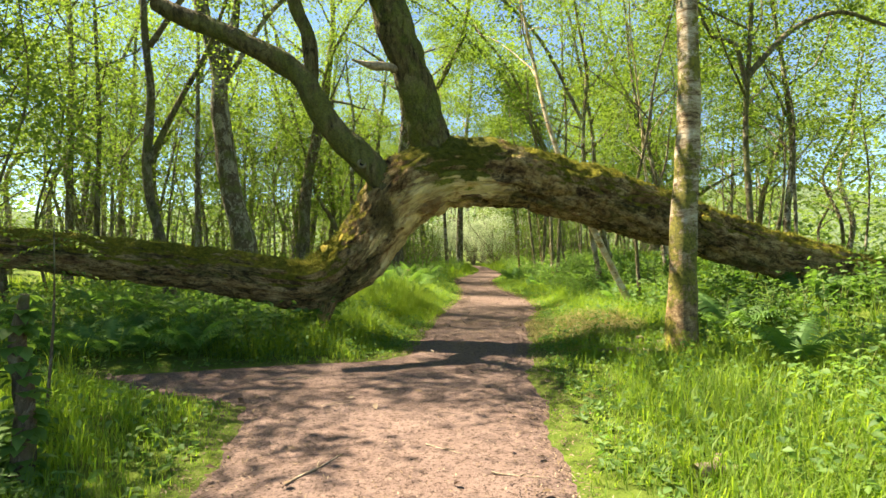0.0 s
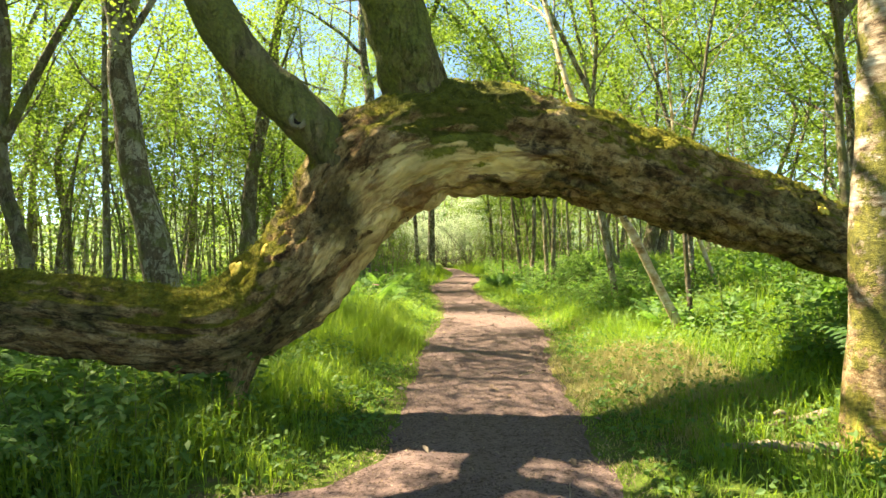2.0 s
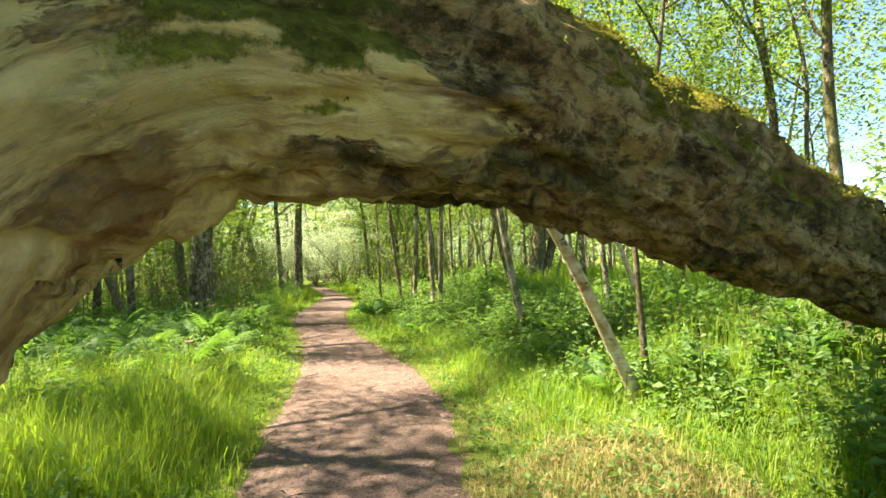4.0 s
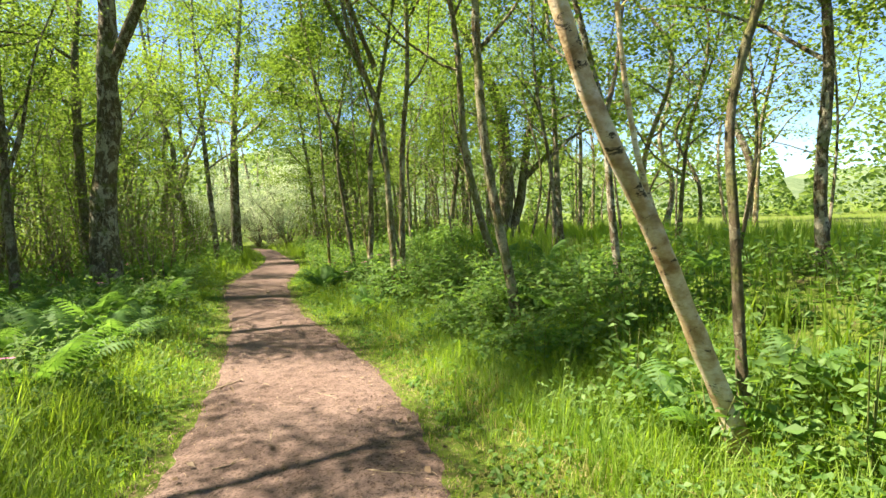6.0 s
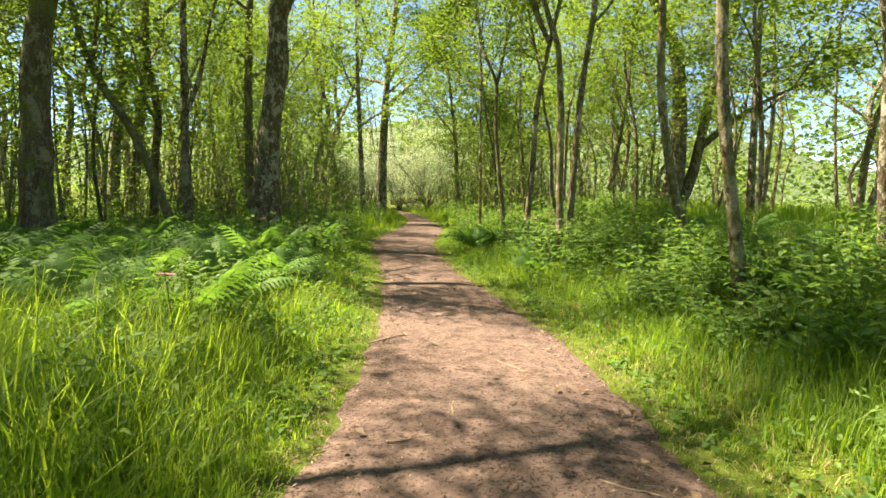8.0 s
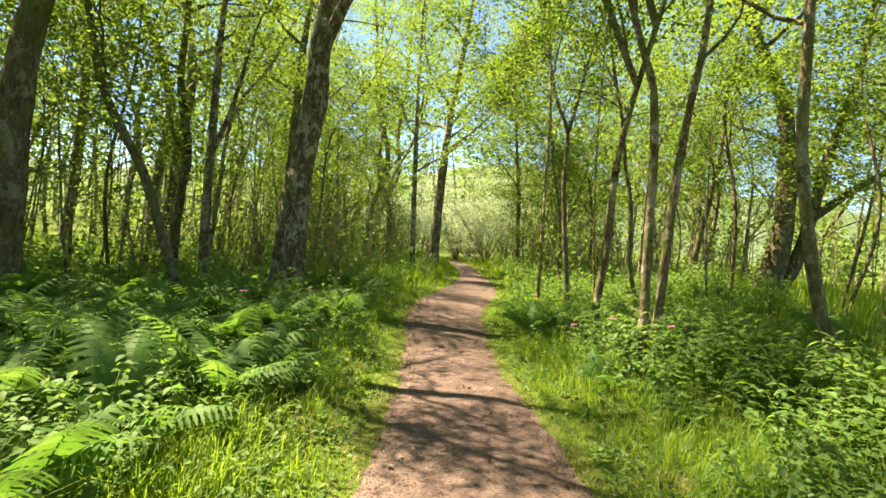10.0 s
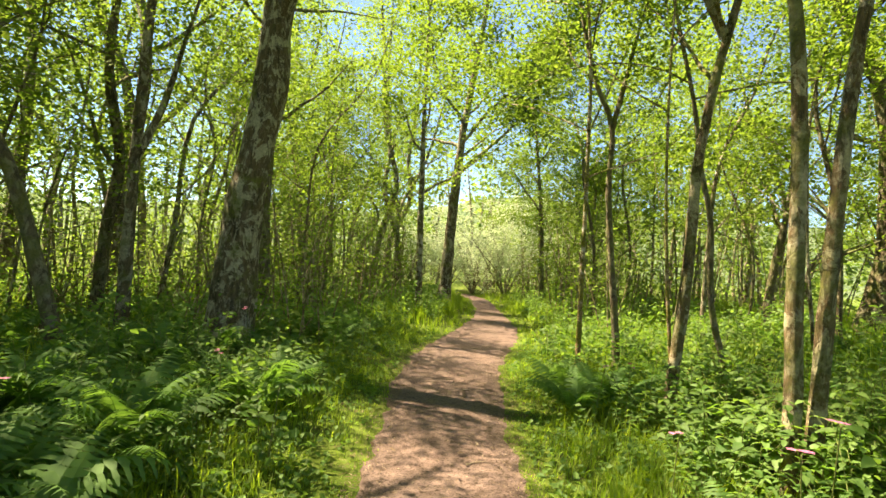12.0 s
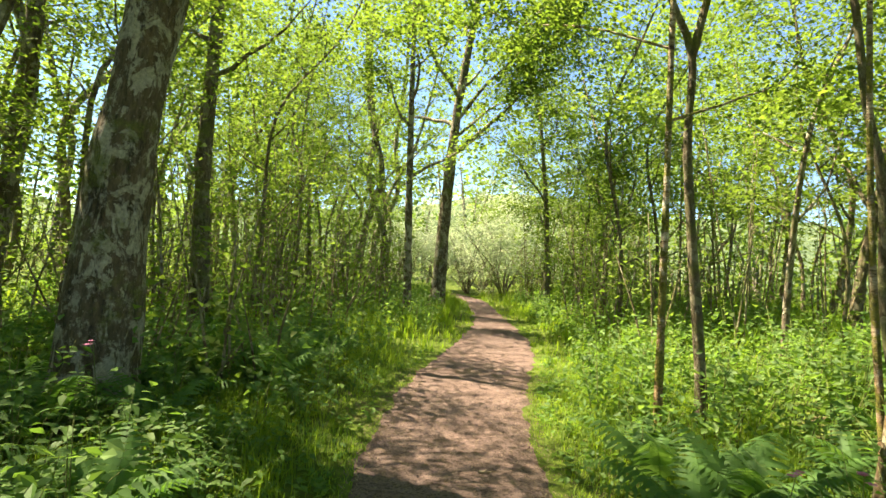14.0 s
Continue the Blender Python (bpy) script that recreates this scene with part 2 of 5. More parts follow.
def old_bark():
    """Weathered bark of the arching tree: brown plates, stripped wood along the belly, moss in patches on the back.
    The map runs along the trunk in u and round it in v, both in metres."""
    m = Mat("old_bark")
    uv = m.co.outputs["UV"]

    def along(su, sv):
        mp = m.n.new("ShaderNodeMapping")
        mp.inputs["Scale"].default_value = (su, sv, 1.0)
        m.link(uv, mp.inputs["Vector"])
        return mp.outputs[0]

    sp = m.n.new("ShaderNodeSeparateXYZ")
    m.link(uv, sp.inputs[0])
    u, v = sp.outputs["X"], sp.outputs["Y"]
    warp = m.noise(2.6, 8, 0.72, 0.3, along(0.6, 1.9))
    ridge = m.noise(4.2, 11, 0.76, 0.35, along(0.75, 1.9))
    fleck = m.noise(15, 8, 0.78, 0.2, along(0.8, 1.5))
    # plates with dark splits between them
    wob = m.n.new("ShaderNodeTexNoise")
    wob.inputs["Scale"].default_value, wob.inputs["Detail"].default_value = 5.0, 5.0
    m.link(uv, wob.inputs["Vector"])
    shift = m.n.new("ShaderNodeMix")
    shift.data_type, shift.blend_type = "RGBA", "LINEAR_LIGHT"
    shift.inputs["Factor"].default_value = 0.22
    m.link(along(3.2, 9.0), shift.inputs[6])
    m.link(wob.outputs["Color"], shift.inputs[7])
    plate = m.n.new("ShaderNodeTexVoronoi")
    plate.feature = "DISTANCE_TO_EDGE"
    plate.inputs["Scale"].default_value = 1.0
    m.link(shift.outputs[2], plate.inputs["Vector"])
    gap = m.calc("MULTIPLY", m.steps(plate.outputs["Distance"], (0.02, 1.0), (0.13, 0.0)), m.steps(m.noise(2.2, 5, 0.7), (0.46, 0.0), (0.62, 1.0)))
    c = m.steps(ridge, (0.35, (0.06, 0.033, 0.016)), (0.43, (0.29, 0.17, 0.07)), (0.51, (0.53, 0.36, 0.165)), (0.62, (0.72, 0.55, 0.30)))
    c = m.mix(m.calc("MULTIPLY", m.steps(fleck, (0.44, 1.0), (0.49, 0.0)), 0.65), c, (0.07, 0.04, 0.02))
    # grey-green film and rusty stains in long patches
    c = m.mix(m.steps(m.noise(1.7, 6, 0.7, 0.0, along(0.6, 1.6)), (0.50, 0.0), (0.58, 0.8)), c, m.steps(fleck, (0.40, (0.045, 0.045, 0.014)), (0.60, (0.24, 0.21, 0.085))))
    c = m.mix(m.steps(m.noise(2.3, 6, 0.7, 0.3, along(0.5, 2.0)), (0.56, 0.0), (0.64, 0.6)), c, (0.20, 0.095, 0.05))
    deep = m.steps(m.noise(3.4, 8, 0.76, 0.5, along(0.6, 1.9)), (0.40, 1.0), (0.45, 0.0))
    c = m.mix(m.calc("MULTIPLY", deep, 0.75), c, (0.03, 0.018, 0.01))
    c = m.mix(m.calc("MULTIPLY", gap, 0.85), c, (0.022, 0.013, 0.008))
    # stripped wood
    du = m.calc("MULTIPLY", m.calc("SUBTRACT", u, BARE_U), 0.85)
    dv = m.calc("MULTIPLY", m.calc("SUBTRACT", v, BARE_V), 2.3)
    r2 = m.calc("ADD", m.calc("MULTIPLY", du, du), m.calc("MULTIPLY", dv, dv))
    rag = m.calc("ADD", m.calc("MULTIPLY", m.calc("SUBTRACT", warp, 0.5), 3.8), m.calc("MULTIPLY", m.calc("SUBTRACT", fleck, 0.5), 1.3))
    bare = m.steps(m.calc("ADD", m.calc("MULTIPLY", r2, 0.55), rag), (0.50, 1.0), (0.62, 0.0))
    grain = m.noise(3.0, 9, 0.68, 0.8, along(0.5, 3.6))
    wood = m.steps(grain, (0.32, (0.18, 0.095, 0.035)), (0.42, (0.46, 0.31, 0.13)), (0.52, (0.70, 0.53, 0.23)), (0.66, (0.82, 0.66, 0.33)))
    wood = m.mix(m.steps(m.noise(2.0, 6, 0.66, 0.6, along(0.6, 2.6)), (0.52, 0.0), (0.60, 0.8)), wood, m.steps(fleck, (0.4, (0.11, 0.05, 0.02)), (0.6, (0.30, 0.15, 0.06))))
    wood = m.mix(m.steps(m.noise(1.6, 6, 0.7, 0.2, along(0.9, 1.6)), (0.52, 0.0), (0.60, 0.35)), wood, (0.30, 0.27, 0.11))
    c = m.mix(bare, c, wood)
    # olive-black collar under the limb
    x, y, z = (m.xyz()[k] for k in "XYZ")

    def blob(cx, cy, cz, rx, ry, rz):
        q = None
        for a, ca, ra in ((x, cx, rx), (y, cy, ry), (z, cz, rz)):
            d = m.calc("DIVIDE", m.calc("SUBTRACT", a, ca), ra)
            d = m.calc("MULTIPLY", d, d)
            q = d if q is None else m.calc("ADD", q, d)
        return m.calc("ADD", q, m.calc("MULTIPLY", m.calc("SUBTRACT", m.noise(4.5, 7, 0.72), 0.5), 2.6))

    collar = m.steps(blob(0.84, -0.30, 1.70, 0.22, 0.5, 0.36), (0.30, 1.0), (0.95, 0.0))
    c = m.mix(m.calc("MULTIPLY", collar, 0.8), c, m.steps(fleck, (0.38, (0.022, 0.018, 0.009)), (0.62, (0.21, 0.165, 0.06))))
    # moss on the back, thicker where it can hold
    lie = m.steps(m.calc("DIVIDE", m.calc("ADD", x, 7.4), 18.0), *(((a + 9.0) / 18.0, b) for a, b in MOSS_X))
    mo = m.calc("ADD", m.calc("MULTIPLY", m.up(), 0.50), m.calc("MULTIPLY", m.noise(2.9, 8, 0.76), 0.95))
    mo = m.calc("ADD", mo, m.calc("MULTIPLY", m.calc("SUBTRACT", lie, 0.5), 0.85))
    mound = m.steps(blob(1.9, -0.2, 2.62, 0.75, 0.6, 0.55), (0.5, 1.0), (1.1, 0.0))
    moss = m.steps(m.calc("ADD", mo, m.calc("MULTIPLY", mound, 0.20)), (0.57, 0.0), (0.69, 1.0))
    green = m.steps(m.noise(19, 6, 0.78), (0.3, (0.05, 0.05, 0.007)), (0.5, (0.20, 0.185, 0.022)), (0.72, (0.44, 0.38, 0.05)))
    green = m.mix(m.calc("MULTIPLY", mound, 0.85), green, m.steps(fleck, (0.35, (0.035, 0.045, 0.010)), (0.65, (0.22, 0.225, 0.045))))
    c = m.mix(moss, c, green)
    h = m.calc("ADD", m.calc("ADD", ridge, m.calc("MULTIPLY", fleck, 0.7)), m.calc("MULTIPLY", moss, m.noise(55, 4)))
    h = m.calc("SUBTRACT", h, m.calc("ADD", m.calc("MULTIPLY", deep, 0.4), m.calc("MULTIPLY", gap, 0.5)))
    h = m.mix(m.calc("MULTIPLY", bare, 0.75), h, m.calc("MULTIPLY", grain, 0.55))
    return m.solid(c, 0.92, h, 1.0, 0.15, 0.12)


OLD = old_bark()


def dirt():
    m = Mat("path_dirt")
    big, mid, grit = m.noise(0.9, 4, 0.6), m.noise(9, 5, 0.7), m.noise(95, 4, 0.75)
    c = m.steps(mid, (0.3, (0.075, 0.047, 0.042)), (0.7, (0.19, 0.13, 0.115)))
    c = m.mix(m.steps(big, (0.4, 0.0), (0.62, 0.7)), c, (0.165, 0.115, 0.104))
    c = m.mix(m.steps(grit, (0.5, 0.0), (0.66, 0.5)), c, (0.25, 0.185, 0.155))
    c = m.mix(m.steps(m.noise(38, 5, 0.75), (0.52, 0.0), (0.58, 0.8)), c, (0.04, 0.024, 0.018))
    return m.solid(c, 0.95, m.calc("ADD", mid, m.calc("MULTIPLY", grit, 0.5)), 0.7, 0.03, 0.15)


def earth():
    m = Mat("woodland_ground")
    big, mid, fine = m.noise(0.35, 5, 0.6), m.noise(5, 6, 0.7), m.noise(60, 4, 0.7)
    green = m.steps(mid, (0.3, (0.045, 0.085, 0.012)), (0.7, (0.13, 0.17, 0.03)))
    soil = m.steps(fine, (0.3, (0.06, 0.042, 0.025)), (0.7, (0.22, 0.16, 0.09)))
    c = m.mix(m.steps(m.calc("ADD", m.calc("MULTIPLY", big, 0.4), m.calc("MULTIPLY", mid, 0.6)), (0.36, 1.0), (0.47, 0.0)), green, soil)
    return m.solid(c, 0.95, m.calc("ADD", mid, fine), 0.7, 0.05, 0.1)


DIRT, EARTH = dirt(), earth()
m_ = Mat("stem")
STEM = m_.solid(m_.steps(m_.noise(30, 3), (0.3, (0.07, 0.10, 0.02)), (0.7, (0.18, 0.20, 0.06))), 0.7)
m_ = Mat("dead_wood")
DEAD = m_.solid(m_.steps(m_.noise(18, 6, 0.7, 0.3), (0.3, (0.10, 0.07, 0.045)), (0.7, (0.40, 0.32, 0.23))), 0.9, m_.noise(40, 4), 0.6, 0.01)
m_ = Mat("litter")
LITTER = m_.solid(m_.steps(m_.island(), (0.0, (0.09, 0.055, 0.03)), (0.7, (0.19, 0.13, 0.085)), (1.0, (0.31, 0.24, 0.17))), 0.8)
m_ = Mat("pebble")
PEBBLE = m_.solid(m_.mix(0.5, m_.steps(m_.island(), (0.0, (0.07, 0.045, 0.036)), (1.0, (0.18, 0.13, 0.11))), m_.steps(m_.noise(80, 3), (0.3, (0.07, 0.05, 0.042)), (0.7, (0.18, 0.14, 0.12)))), 0.85)
m_ = Mat("yellow_fungus")
FUNGUS = m_.solid(m_.steps(m_.noise(35, 4), (0.3, (0.30, 0.20, 0.02)), (0.7, (0.60, 0.45, 0.06))), 0.7, m_.noise(60, 3), 0.6, 0.01)
m_ = Mat("moss_tuft")
MOSS = m_.leafy(m_.steps(m_.island(), (0.0, (0.07, 0.09, 0.012)), (1.0, (0.25, 0.26, 0.04))), (0.22, 0.25, 0.04), 0.3, 0.01)
m_ = Mat("wooded_hill")
HILL = m_.solid(m_.steps(m_.noise(0.05, 8, 0.75), (0.35, (0.06, 0.10, 0.05)), (0.65, (0.15, 0.19, 0.10))), 0.95, m_.noise(0.09, 6, 0.7), 1.0, 6.0, 0.05)


# ---- geometry helpers ----
def mesh(name, v, f, mat, smooth=True):
    """One mesh from arrays: v (n, 3), f (m, k) or a list of such arrays."""
    fs = [np.asarray(a, dtype=np.int32) for a in (f if isinstance(f, list) else [f])]
    me = bpy.data.meshes.new(name)
    v = np.asarray(v, dtype=np.float32)
    me.vertices.add(len(v))
    me.vertices.foreach_set("co", v.ravel())
    total = np.concatenate([np.full(len(a), a.shape[1], dtype=np.int32) for a in fs])
    loops = np.concatenate([a.ravel() for a in fs])
    me.loops.add(len(loops))
    me.loops.foreach_set("vertex_index", loops)
    me.polygons.add(len(total))
    me.polygons.foreach_set("loop_start", np.concatenate([[0], np.cumsum(total)[:-1]]).astype(np.int32))
    me.polygons.foreach_set("loop_total", total)
    me.polygons.foreach_set("use_smooth", np.full(len(total), smooth))
    me.update(calc_edges=True)
    me.validate()
    me.materials.append(mat)
    return me


def thing(name, at, label, category, group="", kind=""):
    ob = new(name)
    ob.empty_display_size = 0.1
    ob.location = at
    return tagged(ob, label, category, group, kind)


def part(name, me, parent, label="", at=None, kind=""):
    ob = new(name, me)
    ob.parent = parent
    if at is not None:
        ob.matrix_local = at
    return tagged(ob, label, kind=kind)


def spline(pts, step):
    """Points about a step apart on a smooth curve through pts (rows of any width)."""
    p = np.asarray(pts, dtype=float)
    q = np.vstack([2 * p[0] - p[1], p, 2 * p[-1] - p[-2]])
    out = []
    for i in range(1, len(q) - 2):
        n = max(1, int(np.linalg.norm(q[i + 1][:3] - q[i][:3]) / step))
        for t in np.arange(n) / n:
            out.append(0.5 * (2 * q[i] + (q[i + 1] - q[i - 1]) * t + (2 * q[i - 1] - 5 * q[i] + 4 * q[i + 1] - q[i + 2]) * t * t
                              + (3 * q[i] - q[i - 1] - 3 * q[i + 1] + q[i + 2]) * t ** 3))
    out.append(p[-1])
    return np.array(out)


def tube(path, sides=10, lump=0.0, freq=2.0, seed=0.0, twist=0.0):
    """Vertices and quads of a round limb along rows (x, y, z, radius)."""
    c, r = path[:, :3], path[:, 3]
    n = len(c)
    tan = np.gradient(c, axis=0)
    tan /= np.linalg.norm(tan, axis=1)[:, None] + 1e-9
    a = np.cross(tan[0], (0.3, 1.0, 0.1) if abs(tan[0][2]) > 0.8 else (0, 0, 1))
    v = np.zeros((n, sides, 3))
    ang = np.arange(sides) / sides * 2 * np.pi
    for i in range(n):
        a = a - tan[i] * np.dot(a, tan[i])
        a /= np.linalg.norm(a) + 1e-9
        b = np.cross(tan[i], a)
        w = ang + twist * i
        ring = np.cos(w)[:, None] * a + np.sin(w)[:, None] * b
        rr = np.full(sides, r[i])
        if lump:
            rr = rr * np.array([1 + lump * noise.noise(Vector((c[i] + ring[k] * r[i]) * freq) + Vector((seed, 0, 0)))
                                for k in range(sides)])
        v[i] = c[i] + ring * rr[:, None]
    v = np.vstack([v.reshape(-1, 3), c[-1] + tan[-1] * r[-1] * 0.4])
    i, k = np.meshgrid(np.arange(n - 1), np.arange(sides), indexing="ij")
    k2 = (k + 1) % sides
    quads = np.stack([i * sides + k, i * sides + k2, (i + 1) * sides + k2, (i + 1) * sides + k], -1).reshape(-1, 4)
    kk = np.arange(sides)
    cap = np.stack([(n - 1) * sides + kk, (n - 1) * sides + (kk + 1) % sides, np.full(sides, n * sides)], -1)
    return v, [quads, cap]


def tubes(paths, sides=5):
    """Several thin tubes joined into one set of arrays."""
    vs, qs, ts, o = [], [], [], 0
    for p in paths:
        v, (q, t) = tube(p, sides)
        vs.append(v), qs.append(q + o), ts.append(t + o)
        o += len(v)
    return np.vstack(vs), [np.vstack(qs), np.vstack(ts)]


def unit(a):
    return a / (np.linalg.norm(a, axis=-1, keepdims=True) + 1e-9)


def kites(c, length, width, rng, flat=0.6, plain=False):
    """A four-cornered, slightly folded leaf at each centre; plain: a three-cornered one."""
    n = len(c)
    th = rng.uniform(0, 2 * np.pi, n)
    d = np.stack([np.cos(th), np.sin(th), rng.normal(-0.25, 0.35, n)], -1)
    d = unit(d)
    up = unit(np.stack([rng.normal(0, flat, n), rng.normal(0, flat, n), np.ones(n)], -1))
    s = unit(np.cross(d, up))
    nn = np.cross(s, d)
    L = (length * rng.uniform(0.65, 1.25, n))[:, None]
    W = (width * rng.uniform(0.7, 1.2, n))[:, None]
    if plain:
        v = np.stack([c - d * L * 0.45 + s * W * 0.45, c - d * L * 0.25 - s * W * 0.6, c + d * L * 0.55], 1)
        return v.reshape(-1, 3), np.arange(n * 3).reshape(-1, 3)
    v = np.stack([c - d * L * 0.5, c + s * W * 0.5 + nn * W * 0.16 - d * L * 0.06, c + d * L * 0.5, c - s * W * 0.5 + nn * W * 0.16 - d * L * 0.06], 1)
    return v.reshape(-1, 3), np.arange(n * 4).reshape(-1, 4)


def smooth(a, b, x):
    t = np.clip((x - a) / (b - a), 0, 1)
    return t * t * (3 - 2 * t)


def wave(x, y, s):
    return (np.sin(x * 1.3 * s + 1.7) * np.cos(y * 1.1 * s - 0.6) + 0.6 * np.sin(x * 2.9 * s - y * 2.3 * s + 0.4) + 0.4 * np.cos(y * 4.1 * s + x * 3.3 * s)) / 2.0


# the trodden way: its left and right edge by distance ahead
EDGE_Y = np.array([-30, 0, 2, 3, 4, 4.7, 5.2, 5.7, 6.1, 6.45, 7, 8, 10, 12, 14, 16, 18, 20, 22, 24, 26, 28, 30, 33, 36, 40, 43, 46, 50])
EDGE_L = np.array([-1.2, -1.2, -1.3, -1.35, -1.5, -1.8, -3.0, -3.6, -2.4, -0.75, -0.45, -0.35, -0.2, 0.0, 0.36, 0.52, 0.55, 0.53, 0.45, 0.52, 0.78, 1.2, 1.58, 2.05, 2.25, 2.3, 2.1, 1.2, -1.5])
EDGE_R = np.array([0.8, 0.75, 0.7, 0.75, 0.9, 1.0, 1.02, 1.05, 1.08, 1.1, 1.15, 1.3, 1.6, 2.1, 2.22, 2.12, 1.95, 1.92, 2.02, 2.2, 2.6, 3.0, 3.25, 3.3, 3.25, 3.3, 3.2, 2.7, 1.2])


def edges(y):
    return np.interp(y, EDGE_Y, EDGE_L), np.interp(y, EDGE_Y, EDGE_R)


def off_path(x, y):
    """Metres outside the trodden way (negative on it)."""
    l, r = edges(y)
    return np.maximum(l - x, x - r)


def ground_z(x, y):
    d = np.clip(off_path(x, y), 0, None)
    bank = 0.75 * smooth(0.6, 6.5, x - np.interp(y, EDGE_Y, EDGE_R)) * smooth(4, 11, y) * (1 - smooth(40, 90, y))
    fade = smooth(0.0, 1.2, d)
    return bank + fade * (0.05 + 0.05 * wave(x, y, 0.8) + 0.02 * wave(x, y, 2.7)) * (1 - smooth(60, 200, np.hypot(x, y)))


# ---- ground, path, far hill ----
def axis(a, b, step, far):
    mid = np.arange(a, b + step / 2, step)
    out, s = [], step
    x = 0.0
    while x < far:
        s *= 1.22
        x += s
        out.append(x)
    out = np.array(out)
    return np.concatenate([(a - out)[::-1], mid, b + out])


gx, gy = axis(-5, 7.5, 0.15, 1600), axis(0, 31, 0.18, 1600)
X, Y = np.meshgrid(gx, gy, indexing="ij")
Z = ground_z(X, Y) - 0.02 * (off_path(X, Y) < -0.05)
I, K = np.meshgrid(np.arange(len(gx) - 1), np.arange(len(gy) - 1), indexing="ij")
w_ = len(gy)
quad = np.stack([I * w_ + K, (I + 1) * w_ + K, (I + 1) * w_ + K + 1, I * w_ + K + 1], -1).reshape(-1, 4)
tagged(new("ground", mesh("ground", np.stack([X, Y, Z], -1).reshape(-1, 3), quad, EARTH)),
       "mossy woodland soil with low green growth and leaf litter", "ground", kind="structure")

py = np.concatenate([np.arange(-30, 0, 0.5), np.arange(0, 30, 0.07), np.arange(30, 50, 0.3)])
pu = np.linspace(-1, 1, 44)
U, PY = np.meshgrid(pu, py, indexing="ij")
L_, R_ = edges(PY)
rag = 0.10 * wave(PY * 0 + U * 0.0, PY, 2.1) + 0.06 * wave(U * 0, PY, 7.3)
PX = (L_ + R_) / 2 + U * ((R_ - L_) / 2 + 0.12 + rag * np.abs(U))
PZ = 0.022 - 0.075 * np.abs(U) ** 5 + 0.010 * wave(PX, PY, 3.0) + 0.005 * wave(PX, PY, 11.0) - 0.012 * (1 - U * U) * (1 + wave(PX, PY, 0.6))
w_ = len(py)
I, K = np.meshgrid(np.arange(len(pu) - 1), np.arange(len(py) - 1), indexing="ij")
quad = np.stack([I * w_ + K, (I + 1) * w_ + K, (I + 1) * w_ + K + 1, I * w_ + K + 1], -1).reshape(-1, 4)
tagged(new("path", mesh("path", np.stack([PX, PY, PZ], -1).reshape(-1, 3), quad, DIRT)),
       "reddish brown trodden earth footpath with grit and leaf litter", "footpath", kind="structure")


def path_z(x, y):
    return 0.022 + 0.010 * wave(x, y, 3.0) - 0.012


hx, hy = np.meshgrid(np.linspace(-1500, 1500, 120), np.linspace(0, 500, 24), indexing="ij")
HZ = 105 * smooth(0, 320, hy) * (0.75 + 0.25 * np.sin(hx / 260 + 0.6) + 0.10 * np.sin(hx / 71)) + 3.0 * wave(hx, hy, 0.03) - 1.0
w_ = 24
I, K = np.meshgrid(np.arange(119), np.arange(23), indexing="ij")
quad = np.stack([I * w_ + K, (I + 1) * w_ + K, (I + 1) * w_ + K + 1, I * w_ + K + 1], -1).reshape(-1, 4)
tagged(new("backdrop", mesh("backdrop", np.stack([hx, hy + 520, HZ], -1).reshape(-1, 3), quad, HILL)),
       "distant wooded hillside beyond the meadow", "hill", kind="structure")


# ---- trees ----
def grow_limb(start, direction, length, radius, rng, droop=0.0):
    d = np.array(direction, dtype=float)
    p = np.array(start, dtype=float)
    n = max(4, int(length / 0.35))
    rows = [(*p, radius)]
    for i in range(n):
        d = unit(d + rng.normal(0, 0.13, 3) + np.array((0, 0, 0.05 - droop * i / n)))
        p = p + d * length / n
        rows.append((*p, radius * (1 - 0.88 * (i + 1) / n)))
    return np.array(rows)


def crown_points(limbs, n, rng, spread=0.32):
    """Places of leaves in flat sprays along the outer part of the limbs."""
    ends = np.vstack([l[int(len(l) * 0.35):, :3] for l in limbs])
    sprays = ends[rng.integers(0, len(ends), max(8, n // 30))] + rng.normal(0, 1, (max(8, n // 30), 3)) * (spread, spread, spread * 0.7)
    pick = rng.integers(0, len(sprays), n)
    return sprays[pick] + rng.normal(0, 1, (n, 3)) * (0.30, 0.30, 0.10)


